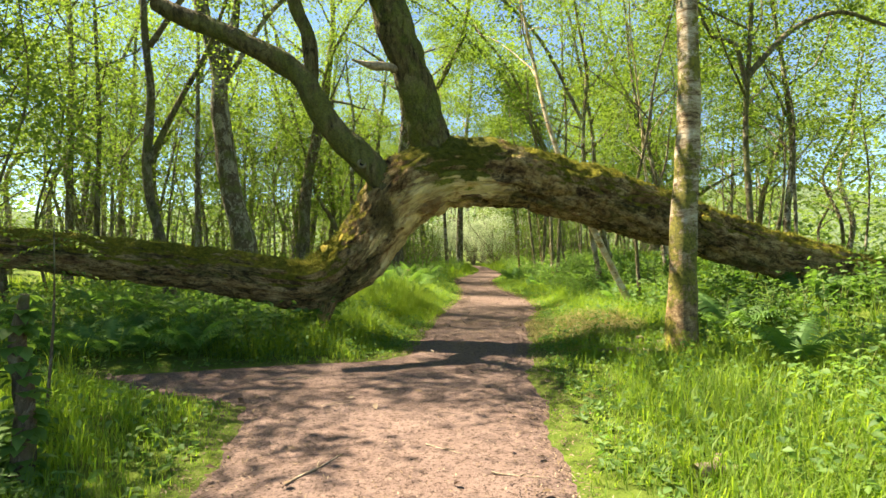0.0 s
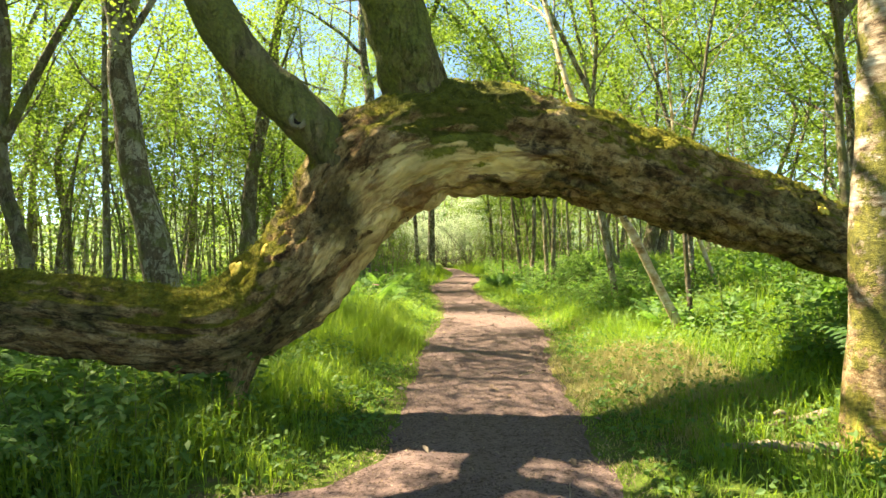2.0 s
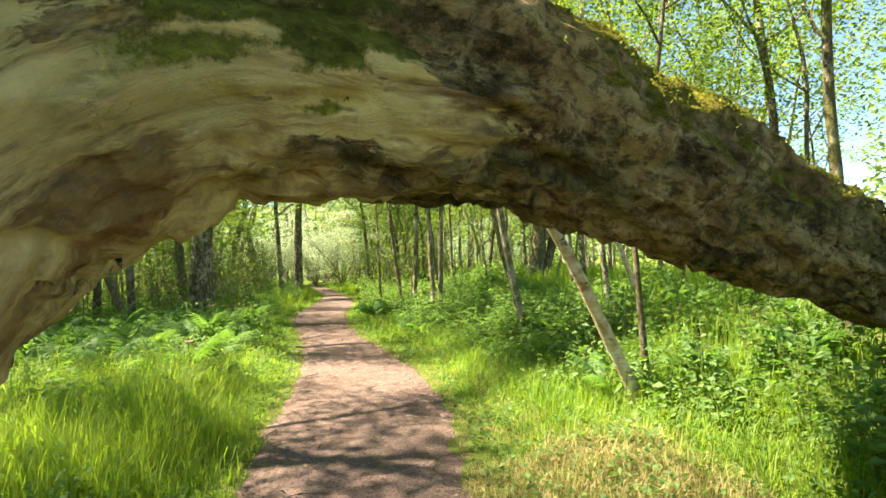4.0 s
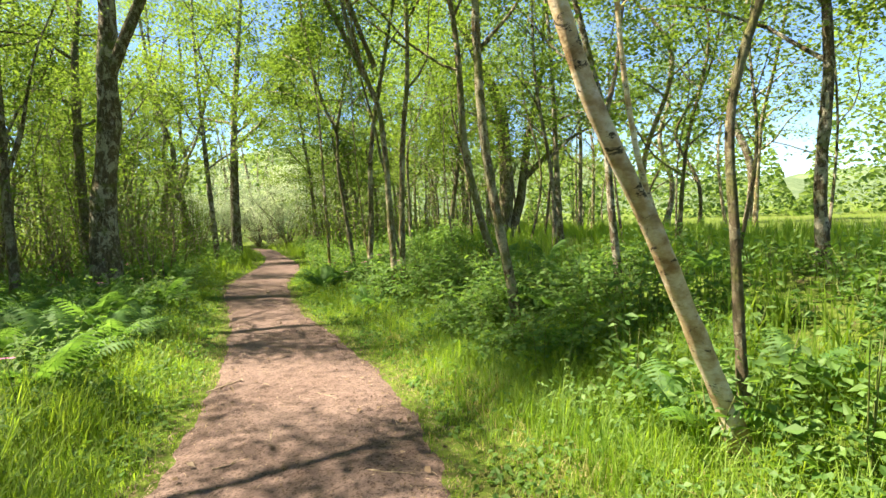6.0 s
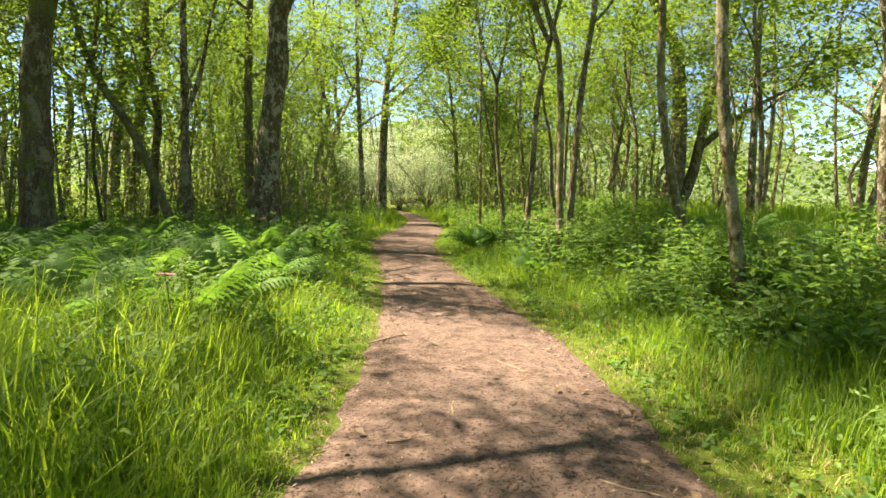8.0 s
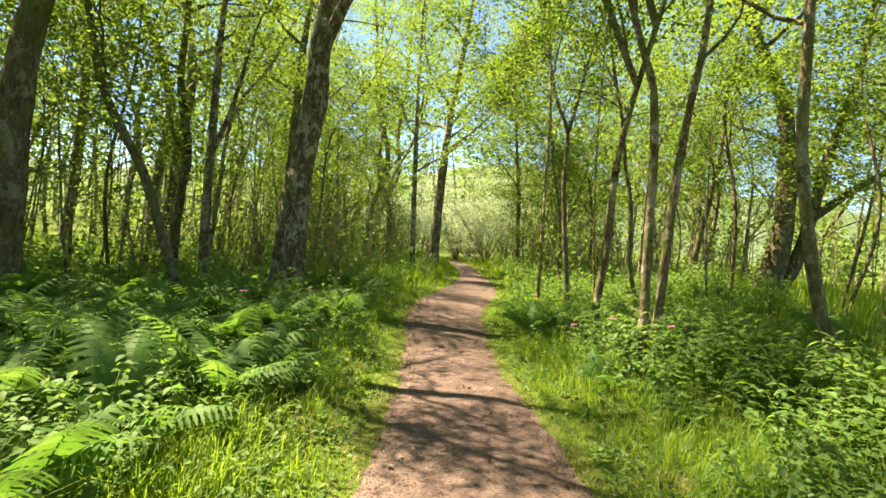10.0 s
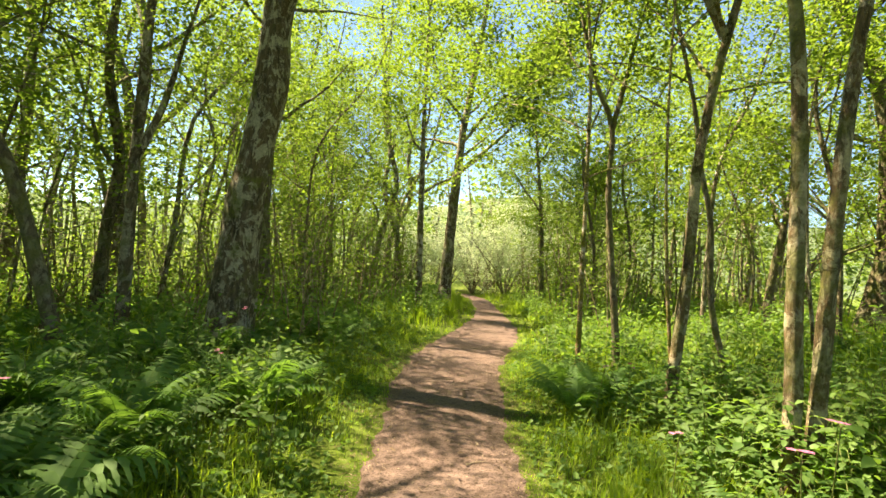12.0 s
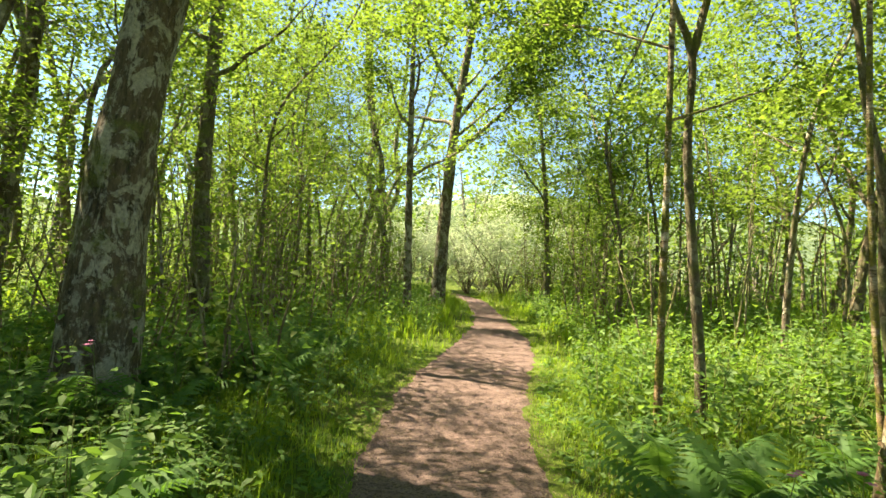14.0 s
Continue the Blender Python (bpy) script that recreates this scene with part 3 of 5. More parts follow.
def make_tree(name, pts, dia, mat, seed, label, top=10.0, leaf_from=2.6, limbs=9, leaves=3500, leaf=0.075, lean=None,
              forks=(), group="", category="tree", reach=3.0, sides=12, step=0.22, leafmat=None, flare=0.5, plain=False):
    """A tree whose trunk runs through pts (x, y, z from the ground up), with limbs and a leafy crown."""
    rng = np.random.default_rng(seed)
    leafmat = leafmat or LEAF
    leaf *= 0.9
    leaves = int(leaves * 1.5)
    p = [np.array(q, dtype=float) for q in pts]
    base = p[0].copy()
    g = float(ground_z(base[0], base[1]))
    if base[2] > g:
        d = unit(p[0] - p[1]) * np.array((0.6, 0.6, 1))
        base = p[0] + d * (p[0][2] - g + 0.12) / max(0.3, abs(d[2]))
        p.insert(0, base)
    while p[-1][2] < top:
        d = unit(unit(p[-1] - p[-2]) + rng.normal(0, 0.10, 3) * (1, 1, 0) + np.array((0, 0, 0.25)))
        p.append(p[-1] + d * min(1.6, max(0.8, top * 0.14)))
    z0, z1 = p[0][2], p[-1][2]
    rows = []
    for q in p:
        k = (q[2] - z0) / (z1 - z0)
        rows.append((*q, dia / 2 * (1 - 0.85 * k)))
    o = np.array((p[0][0], p[0][1], g))
    tr = thing(name, o, label, category, group)
    path = spline(rows, step)
    path[:, 3] *= 0.95
    hgt = path[:, 2] - g
    path[:, 3] *= 1 + flare * np.exp(-np.clip(hgt, 0, None) / (dia * 0.9))
    path[:, :3] -= o
    v, f = tube(path, sides, 0.20, 2.2 / max(0.15, dia) * 0.35, seed * 1.7)
    part("trunk", mesh("trunk", v, f, mat), tr)
    arms = []
    for fk in forks:
        rr = fk[0]
        q = np.array([(*np.array(a) - o, rr * (1 - 0.55 * i / (len(fk) - 2))) for i, a in enumerate(fk[1:])])
        while q[-1][2] < top * 0.75:
            d = unit(unit(q[-1][:3] - q[-2][:3]) + rng.normal(0, 0.12, 3) + np.array((0, 0, 0.2)))
            q = np.vstack([q, (*(q[-1][:3] + d * 1.0), q[-1][3] * 0.8)])
        q = spline(q, step)
        v, f = tube(q, max(6, sides - 3), 0.15, 3.0, seed)
        part("fork", mesh("fork", v, f, mat), tr)
        arms.append(q)
    where = np.linspace(leaf_from, top - 0.4, limbs) + rng.normal(0, 0.25, limbs)
    turn = rng.uniform(0, 6.28)
    twigs = []
    for i, h in enumerate(where):
        j = int(np.argmin(np.abs(path[:, 2] - h)))
        turn += 2.4 + rng.normal(0, 0.4)
        k = (h - leaf_from) / max(0.1, top - leaf_from)
        ln = reach * (1.1 - 0.6 * k) * rng.uniform(0.7, 1.3)
        d = (math.cos(turn), math.sin(turn), rng.uniform(0.35, 0.9))
        lm = grow_limb(path[j, :3], unit(np.array(d)), ln, max(0.012, min(path[j, 3] * 0.55, 0.012 + 0.017 * ln)), rng, 0.12)
        v, f = tube(spline(lm, 0.3), 5)
        part("branch", mesh("branch", v, f, mat), tr)
        arms.append(lm)
        for s in range(2):
            b = lm[rng.integers(len(lm) // 3, len(lm))]
            e = grow_limb(b[:3], unit(unit(np.array(d)) + rng.normal(0, 0.6, 3)), ln * 0.45, max(0.006, b[3] * 0.6), rng, 0.2)
            twigs.append(e)
    arms.append(path[int(len(path) * 0.7):])
    # forks take most leaves, so boughs added over the path cast dapples
    arms += arms[:len(forks)] * 7
    if twigs:
        v, f = tubes(twigs, 3)
        part("twig_spray", mesh("twig_spray", v, f, mat), tr, kind="stuff")
    if leaves:
        c = crown_points(arms + twigs + twigs, leaves, rng)
        v, f = kites(c, leaf, leaf * 0.7, rng, plain=plain)
        part("crown", mesh("crown", v, f, leafmat, False), tr, "fresh yellow-green spring leaves", kind="stuff")
    return tr


def upright(y, *xz):
    """Points of a trunk that stands in one depth, from the ground up."""
    return [(x, y, z) for x, z in xz]


ALDER = "slender grey-brown woodland tree with lichened bark"
make_tree("birch_tree", upright(6.42, (2.74, 0.1), (2.76, 0.74), (2.78, 1.59), (2.83, 2.74), (2.82, 3.88)), 0.34, BIRCH, 11,
          "peeling pale birch with mossy foot beside the path", 10.5, 4.6, 9, 8320, 0.078, sides=18, step=0.12, flare=0.55)
make_tree("leaning_birch_tree", upright(10.6, (3.53, 0.36), (3.12, 1.18), (2.92, 1.6), (2.68, 2.0), (2.48, 2.38), (2.3, 2.85)), 0.14, TAN, 12,
          "cream-tan birch leaning hard over the grass", 8.0, 4.0, 7, 2600, 0.078, sides=14, step=0.12)
make_tree("tree", upright(10.76, (3.81, 0.56), (3.75, 1.49), (3.73, 2.39)), 0.085, BARK_DARK, 13, "thin dark upright stem in tall grass", 7.5, 3.0, 7, 2400, 0.078, sides=10, step=0.15)
# the fork is a bough added over the path to shade it
make_tree("tree", upright(14.35, (4.04, 0.74), (3.86, 1.67), (3.71, 2.58), (3.66, 3.33), (3.64, 4.43)), 0.15, BARK_BROWN, 14, "mottled mossy tree slanting out of the brambles", 10, 3.6, 9, 8000, 0.085, forks=[(0.05, (3.64, 14.35, 4.6), (2.4, 14.5, 7.0), (0.6, 14.9, 8.8), (-1.0, 15.1, 9.6), (-2.6, 15.0, 10.0))])
make_tree("tree", upright(17.5, (5.45, 0.74), (5.15, 1.54), (4.85, 2.98), (4.75, 4.76), (4.6, 5.8)), 0.17, BARK_BROWN, 15, "mossy brown tree with a bowed trunk", 11, 4.0, 9, 3000, 0.091)
make_tree("tree", upright(14.5, (5.86, 0.74), (5.75, 1.75), (5.66, 2.9), (5.48, 3.62)), 0.13, BARK_GREY, 16, "slim grey tree forking high at the meadow's edge", 9.5, 3.4, 8, 2600, 0.085,
          forks=[(0.045, (5.64, 14.5, 2.95), (5.85, 14.5, 3.6), (5.9, 14.4, 4.4))])
make_tree("tree", upright(13, (5.5, 0.66), (5.28, 1.3), (4.95, 2.19), (4.75, 3.18)), 0.09, TAN, 17, "thin whitish birch stem, leaning", 8.0, 3.6, 6, 1600, 0.078)
make_tree("tree", upright(12, (7.68, 0.6), (7.66, 1.53), (7.6, 3.2)), 0.10, BARK_GREY, 18, "thin pale stem standing in the meadow", 7.0, 2.4, 6, 3520, 0.078)
make_tree("tree", upright(21.4, (9.49, 0.75), (9.42, 2.17), (9.33, 5.11), (9.24, 6.72)), 0.2, BARK_GREY, 19, ALDER, 11, 3.4, 8, 3600, 0.098)
make_tree("old_forked_tree", upright(26, (9.9, 0.8), (10.2, 2.13), (10.22, 3.86), (9.96, 5.84), (9.3, 7.1)), 0.6, BARK_DARK, 20, "old dark tree splitting into heavy arms near the ground",
          12, 4.5, 9, 8320, 0.111, forks=[(0.22, (10.2, 25.9, 0.9), (10.74, 25.9, 2.16), (11.05, 25.8, 4.3), (11.5, 25.8, 6.0)), (0.12, (10.9, 25.8, 3.0), (11.9, 25.6, 3.9), (13.0, 25.4, 4.6))], reach=3.4)
# its long fork is added to throw dapples on the path
make_tree("tree", upright(18.48, (3.66, 1.0), (3.63, 1.68), (3.6, 2.73), (3.5, 3.77), (3.34, 4.19)), 0.14, BARK_BROWN, 21, "rust-flecked tree, one of a close pair", 11, 4.2, 9, 7000, 0.085, forks=[(0.05, (3.45, 18.48, 4.6), (2.2, 18.2, 7.2), (0.4, 17.6, 9.0), (-0.9, 17.0, 9.8), (-2.4, 16.4, 10.3))], group="close pair of trees")
make_tree("tree", upright(18.5, (3.86, 1.0), (3.89, 1.96), (3.93, 2.81), (3.99, 3.55), (4.1, 4.5)), 0.135, BARK_BROWN, 22, "rust-flecked tree, leaning away from its pair", 11, 4.2, 9, 3600, 0.085, group="close pair of trees")
# the fork is an added overhead bough that breaks up the sun
make_tree("large_tree", upright(22.4, (-1.97, 0.7), (-1.93, 1.83), (-1.84, 2.82), (-1.68, 3.98), (-1.66, 5.13)), 0.66, BARK_GREY, 23, "stout tree with flaking patchy grey bark among ferns", 13, 7.4, 11, 4300, 0.09, forks=[(0.13, (-1.68, 22.4, 4.9), (-0.6, 21.5, 7.0), (0.6, 20.0, 8.8), (0.9, 18.6, 9.9))], sides=18, step=0.15, reach=3.0)
make_tree("tree", upright(27.2, (-3.17, 0.7), (-3.28, 2.33), (-3.31, 3.6), (-3.23, 6.8)), 0.36, BARK_DARK, 24, "straight dark trunk behind the ferns", 12, 4.4, 9, 1900, 0.104)
make_tree("tree", upright(22.8, (-3.78, 0.66), (-3.8, 1.53), (-3.81, 2.8), (-3.8, 3.54), (-3.79, 5.18)), 0.23, BARK_GREY, 25, ALDER, 11, 5.6, 9, 3400, 0.09,
          forks=[(0.07, (-3.8, 22.8, 2.9), (-3.5, 22.9, 3.8), (-3.3, 23.0, 4.9))])
make_tree("tree", upright(24, (-4.96, 0.64), (-4.91, 1.94), (-4.8, 3.07)), 0.24, BARK_DARK, 26, "dark mossy trunk among ferns", 10.5, 3.2, 9, 1600, 0.098)
# fork added high up, only for its shade on the path
make_tree("tree", upright(18.8, (-4.79, 0.9), (-4.78, 1.82), (-4.71, 3.1), (-4.51, 4.36)), 0.52, BARK_DARK, 27, "thick dark trunk rising from bracken", 12, 5.8, 10, 6000, 0.085, reach=2.2, sides=16, forks=[(0.06, (-4.5, 18.8, 5.0), (-3.8, 18.0, 7.2), (-2.8, 17.2, 8.6), (-1.6, 16.6, 9.6))])
make_tree("tree", upright(21, (-3.55, 0.6), (-4.17, 2.25), (-4.64, 3.06), (-5.0, 3.77), (-5.3, 5.0)), 0.21, BARK_DARK, 28, "dark crooked tree leaning over the bracken", 9.5, 3.4, 9, 1500, 0.085)
make_tree("tree", upright(35.4, (0.99, 0.1), (1.06, 3.37), (1.2, 6.55), (1.36, 8.05), (1.78, 11.96)), 0.5, BARK_GREY, 29, "tall tree leaning over the path's bend", 15, 5.4, 12, 12000, 0.130,
          forks=[(0.09, (1.17, 35.4, 5.2), (2.2, 35.3, 6.2), (2.9, 35.2, 6.9)), (0.07, (1.2, 35.4, 6.3), (2.0, 35.0, 7.4), (2.6, 34.8, 8.0))], reach=3.4)
make_tree("tree", upright(32.4, (0.2, 0.3), (0.01, 3.93), (-0.15, 7.54), (-0.2, 10.3)), 0.26, BARK_GREY, 30, ALDER, 13, 4.2, 11, 9000, 0.130, reach=3.4)
make_tree("tree", upright(39, (5.3, 0.3), (5.04, 3.99), (4.72, 6.44)), 0.28, BARK_DARK, 31, "dark tree with spreading low branches", 11, 2.8, 10, 7000, 0.143)
make_tree("tree", upright(23.4, (3.9, 0.7), (3.62, 3.0), (3.6, 4.1), (3.3, 4.8)), 0.135, BARK_DARK, 32, "slim dark tree forking overhead", 9, 4.6, 7, 5120, 0.091,
          forks=[(0.05, (3.6, 23.4, 4.1), (3.78, 23.4, 5.0), (3.95, 23.3, 6.0))])
# this fork reaches over the path as an added shade bough
make_tree("tree", upright(20.7, (3.74, 0.78), (3.79, 1.39), (3.82, 2.12), (3.84, 2.96), (3.97, 3.99), (4.12, 4.7)), 0.15, BARK_BROWN, 33, "mossy twin-toned tree beside the path", 10.5, 3.8, 9, 7000, 0.085, forks=[(0.06, (4.05, 20.7, 4.5), (2.4, 20.4, 7.4), (0.6, 19.9, 9.2), (-0.8, 19.4, 9.9), (-2.2, 18.8, 10.4))])
make_tree("tree", upright(20.75, (3.72, 0.7), (3.6, 1.82), (3.52, 2.94), (3.48, 4.08)), 0.05, BIRCH, 34, "thin pale birch stem", 7.5, 3.6, 6, 2880, 0.078)
make_tree("tree", upright(22, (4.95, 0.6), (4.72, 1.42), (4.64, 2.53), (4.46, 3.26), (4.29, 4.21)), 0.10, BARK_DARK, 35, "thin dark tree with a wavering stem", 8.5, 3.4, 7, 4160, 0.085)
make_tree("tree", upright(22.5, (3.1, 0.26), (3.06, 2.12), (3.02, 3.55), (2.98, 4.65)), 0.085, BIRCH, 36, "thin pale birch by the path", 8.5, 3.2, 7, 4160, 0.085)
make_tree("dark_forked_tree", upright(11.2, (-5.66, 1.3), (-5.92, 2.29), (-6.0, 3.07), (-5.92, 4.43), (-6.04, 5.6)), 0.25, BARK_DARK, 37, "almost black trunk with a long slanting branch", 11, 7.4, 6, 3800, 0.08, reach=1.5,
          # first fork: the slanting branch; second: a bough added for shade
          forks=[(0.07, (-5.95, 11.2, 3.05), (-5.42, 11.2, 4.14), (-4.73, 11.2, 5.41), (-4.3, 11.2, 6.6)), (0.06, (-5.95, 11.2, 5.4), (-4.4, 11.0, 7.4), (-3.0, 10.6, 8.4), (-2.0, 10.2, 8.8))])
make_tree("large_tree", upright(13.1, (-4.68, 1.2), (-4.99, 2.59), (-5.16, 3.53), (-5.3, 4.7), (-5.33, 5.6), (-5.7, 6.9)), 0.60, BARK_GREY, 38, "stout lichened tree forking above head height", 13.0, 10.0, 7, 6800, 0.085, reach=1.9, sides=16,
          # the second fork is an added bough, leafed to shade the path
          forks=[(0.17, (-5.3, 13.1, 5.3), (-5.02, 13.1, 6.3), (-4.9, 13.1, 7.2)), (0.06, (-5.2, 13.1, 5.2), (-4.2, 13.6, 7.2), (-3.0, 14.2, 8.4), (-1.6, 14.8, 9.2), (-0.6, 15.0, 9.5))])
make_tree("tree", upright(16, (-7.12, 1.2), (-7.14, 4.81), (-7.15, 7.74)), 0.2, BARK_GREY, 40, ALDER, 11, 4.0, 8, 2200, 0.098)
make_tree("tree", upright(16, (-10.89, 1.0), (-10.84, 4.8), (-10.84, 7.72)), 0.26, BARK_GREY, 41, ALDER, 12, 4.0, 8, 2200, 0.104)
make_tree("tree", upright(14, (-8.82, 1.0), (-8.74, 4.33), (-8.84, 6.84)), 0.18, BARK_DARK, 42, ALDER, 10, 4.0, 8, 2000, 0.098)
make_tree("tree", upright(9.94, (5.6, 0.5), (5.5, 2.0), (5.42, 3.5), (5.5, 5.0)), 0.14, BARK_DARK, 45, "slim dark tree at the meadow's edge", 9.5, 3.0, 11, 12500, 0.074, forks=[(0.05, (5.45, 9.94, 4.2), (5.2, 9.9, 5.0), (4.8, 9.9, 5.1), (4.55, 9.9, 5.6)), (0.06, (5.45, 9.94, 4.4), (6.2, 9.9, 5.2), (7.0, 9.8, 5.5), (7.8, 9.7, 5.2))])
make_tree("tree", upright(13.2, (8.3, 0.6), (8.2, 2.0), (8.35, 3.6), (8.2, 5.0)), 0.2, BARK_GREY, 47, "leafy grey tree at the meadow's edge", 9.5, 2.8, 12, 13000, 0.085, reach=3.2)
make_tree("tree", upright(27.4, (8.6, 0.9), (8.65, 1.9), (8.9, 3.4), (9.1, 5.2)), 0.22, BARK_DARK, 46, "dark crooked small tree", 8, 2.2, 8, 4160, 0.104)

# woods on both sides: a handful of grown forms, repeated at their own turn and size
STANDING = [o for o in scene.objects if o.parent is None and o.get("category") == "tree"]
taken = [(o.location.x, o.location.y) for o in STANDING]
WOOD = []
SHAPES = ((9, 0.14, BARK_GREY, 2.4, "slender grey tree in the wood"), (11, 0.2, BARK_DARK, 3.0, "dark-stemmed tree in the wood"), (12.5, 0.26, BARK_GREY, 3.6, "tall grey tree in the wood"),
          (7, 0.08, BARK_DARK, 1.2, "thin dark sapling in the wood"), (10, 0.16, BARK_BROWN, 2.2, "brown-barked tree in the wood"), (13, 0.3, BARK_GREY, 4.0, "tall stout tree in the wood"),
          (8.5, 0.1, BARK_DARK, 1.6, "thin dark tree in the wood"), (11.5, 0.22, BARK_BROWN, 3.0, "mossy brown tree in the wood"), (6, 0.06, BARK_GREY, 0.9, "spindly young tree in the wood"))
for k in range(18):
    # the first nine are full-leaved, the other nine are the thin-leaved trees of the shade
    rng = np.random.default_rng(200 + k)
    hgt, dia, mat, low, text = SHAPES[k % 9]
    bend = rng.normal(0, 0.35, (3, 2))
    p = [(0, 0, -0.1), (bend[0][0] * 0.5, bend[0][1] * 0.5, 2), (bend[1][0], bend[1][1], 4.2), (bend[2][0] * 1.3, bend[2][1] * 1.3, 6)]
    full = k < 9
    WOOD.append(make_tree("tree", [(x, y - 300, z) for x, y, z in p], dia, mat, 300 + k, text, hgt, low if full else low + 0.6, 9 if full else 8,
                          3100 if full else 1750, 0.122 if full else 0.104, sides=8, step=0.45, group="trees of the wood", reach=2.8 if full else 2.1, plain=True))
rng = np.random.default_rng(7)
plots = []


def plant(n, x0, x1, y0, y1, gap, kinds):
    tries = 0
    done = 0
    while done < n and tries < n * 60:
        tries += 1
        x, y = rng.uniform(x0, x1), rng.uniform(y0, y1)
        if off_path(np.array(x), np.array(y)) < 1.6 or any((x - a) ** 2 + (y - b) ** 2 < gap * gap for a, b in taken) or (-8.2 < x < -4.2 and 8.5 < y < 15.5):
            continue
        taken.append((x, y))
        plots.append((x, y, kinds[rng.integers(len(kinds))]))
        done += 1


S = 9
plant(36, -16, -6.2, 8, 26, 1.0, (0 + S, 1 + S, 2 + S, 3 + S, 4 + S, 6 + S, 8 + S))
plant(20, -7, -2.6, 25, 40, 0.9, (0 + S, 3 + S, 4 + S, 6 + S, 8 + S, 3 + S))
plant(14, -10, -5.2, 9.5, 25, 0.8, (3 + S, 8 + S, 6 + S))
plant(32, -26, -5, 24, 46, 1.2, (0 + S, 1 + S, 2 + S, 4 + S, 5 + S, 7))
plant(14, -30, -15, 4, 26, 1.6, (1 + S, 2 + S, 5 + S, 7 + S))
plant(14, 4.6, 9, 25, 44, 1.0, (0 + S, 3 + S, 4, 6, 8))
plant(12, 6.5, 12, 15, 34, 1.2, (3 + S, 8 + S, 6, 0))
plant(14, 10, 22, 13, 40, 2.0, (0, 4, 7, 1))
plant(14, 7, 18, 34, 60, 1.8, (0, 1, 4, 7))
plant(9, 13, 26, 10, 50, 3.0, (1, 5, 7))
plant(10, -14, -4.5, 41, 54, 1.6, (2, 5, 2, 7))
plant(18, -16, 16, 56, 76, 1.8, (0, 1, 2, 5, 7))
plant(12, -12, 12, -16, -4, 2.0, (0 + S, 1 + S, 2 + S, 5 + S))
plant(9, 6.5, 17, 2, 11, 2.0, (0, 1, 4, 7))
# trees out of view on the left, added to dapple the clearing
plant(4, -9.5, -4.6, -2.5, 3.4, 1.6, (0, 1, 4, 6))
plant(6, -4.0, 3.5, 38, 50, 1.2, (1, 2, 5, 7))
# more unseen trees, set where their crowns shade the start of the path
plots += [(-5.2, 5.0, 1), (-3.9, 0.3, 4), (-5.7, 3.2, 7)]
plant(5, -12, -8.5, 3.5, 7.5, 1.2, (0, 1, 4))
# only spindly young trees stand where the sun reaches the bracken
plots = [(x, y, 8 + S if -9.5 < x < -4.2 and 18 < y < 25 and k % 9 not in (3, 8) else k) for x, y, k in plots]
first = {}
for x, y, k in plots:
    s = rng.uniform(0.85, 1.2)
    m = Matrix.Translation((x, y, float(ground_z(np.array(x), np.array(y))) - 0.05)) @ pose(0, 0, 0, rng.uniform(-4, 4), rng.uniform(-4, 4), rng.uniform(0, 360)) @ Matrix.Diagonal((s, s, s, 1))
    if k in first:
        copy_thing(WOOD[k], m)
    else:
        first[k] = True
        WOOD[k].matrix_basis = m
for k in range(18):
    if k not in first:
        WOOD[k].matrix_basis = Matrix.Translation((-22 - 2 * k, 34, 0))

# woods too far to count: stems and foliage
rng = np.random.default_rng(8)
n = 78000
ang = rng.uniform(-2.05, 1.4, n)
rad = rng.uniform(50, 95, n)
tall = (10 + 7 * np.sin(ang * 31 + 1) * np.cos(ang * 13) + 4 * np.sin(ang * 57)) * np.where(ang > 0.42, 0.75, 1.5)
c = np.stack([np.sin(ang) * rad, 8 + np.cos(ang) * rad, 0.3 + np.abs(tall) * rng.beta(1.1, 1.2, n) * 1.5], -1)
lump = np.sin(c[:, 0] * 0.9) * np.cos(c[:, 2] * 1.3 + c[:, 1] * 0.7) + 0.5 * np.sin(c[:, 0] * 2.3 + c[:, 2] * 2.1)
c = c[lump > -0.75]
v, f = kites(c, 0.62, 0.46, rng, 0.9)
tagged(new("far_wood", mesh("far_wood", v, f, FARLEAF, False)), "dense sunlit foliage of the wood beyond", "woodland", kind="stuff")
stems = []
for i in range(240):
    a, r = rng.uniform(-2.0, 0.5), rng.uniform(44, 85)
    x, y = math.sin(a) * r, 12 + math.cos(a) * r
    h = rng.uniform(6, 12)
    stems.append(np.array([(x, y, -0.2, 0.13), (x + rng.normal(0, 0.3), y, h / 2, 0.10), (x + rng.normal(0, 0.6), y, h, 0.03)]))
v, f = tubes(stems, 5)
tagged(new("far_wood", mesh("far_wood", v, f, BARK_GREY)), "crowded thin trunks far back in the wood", "woodland", kind="stuff")

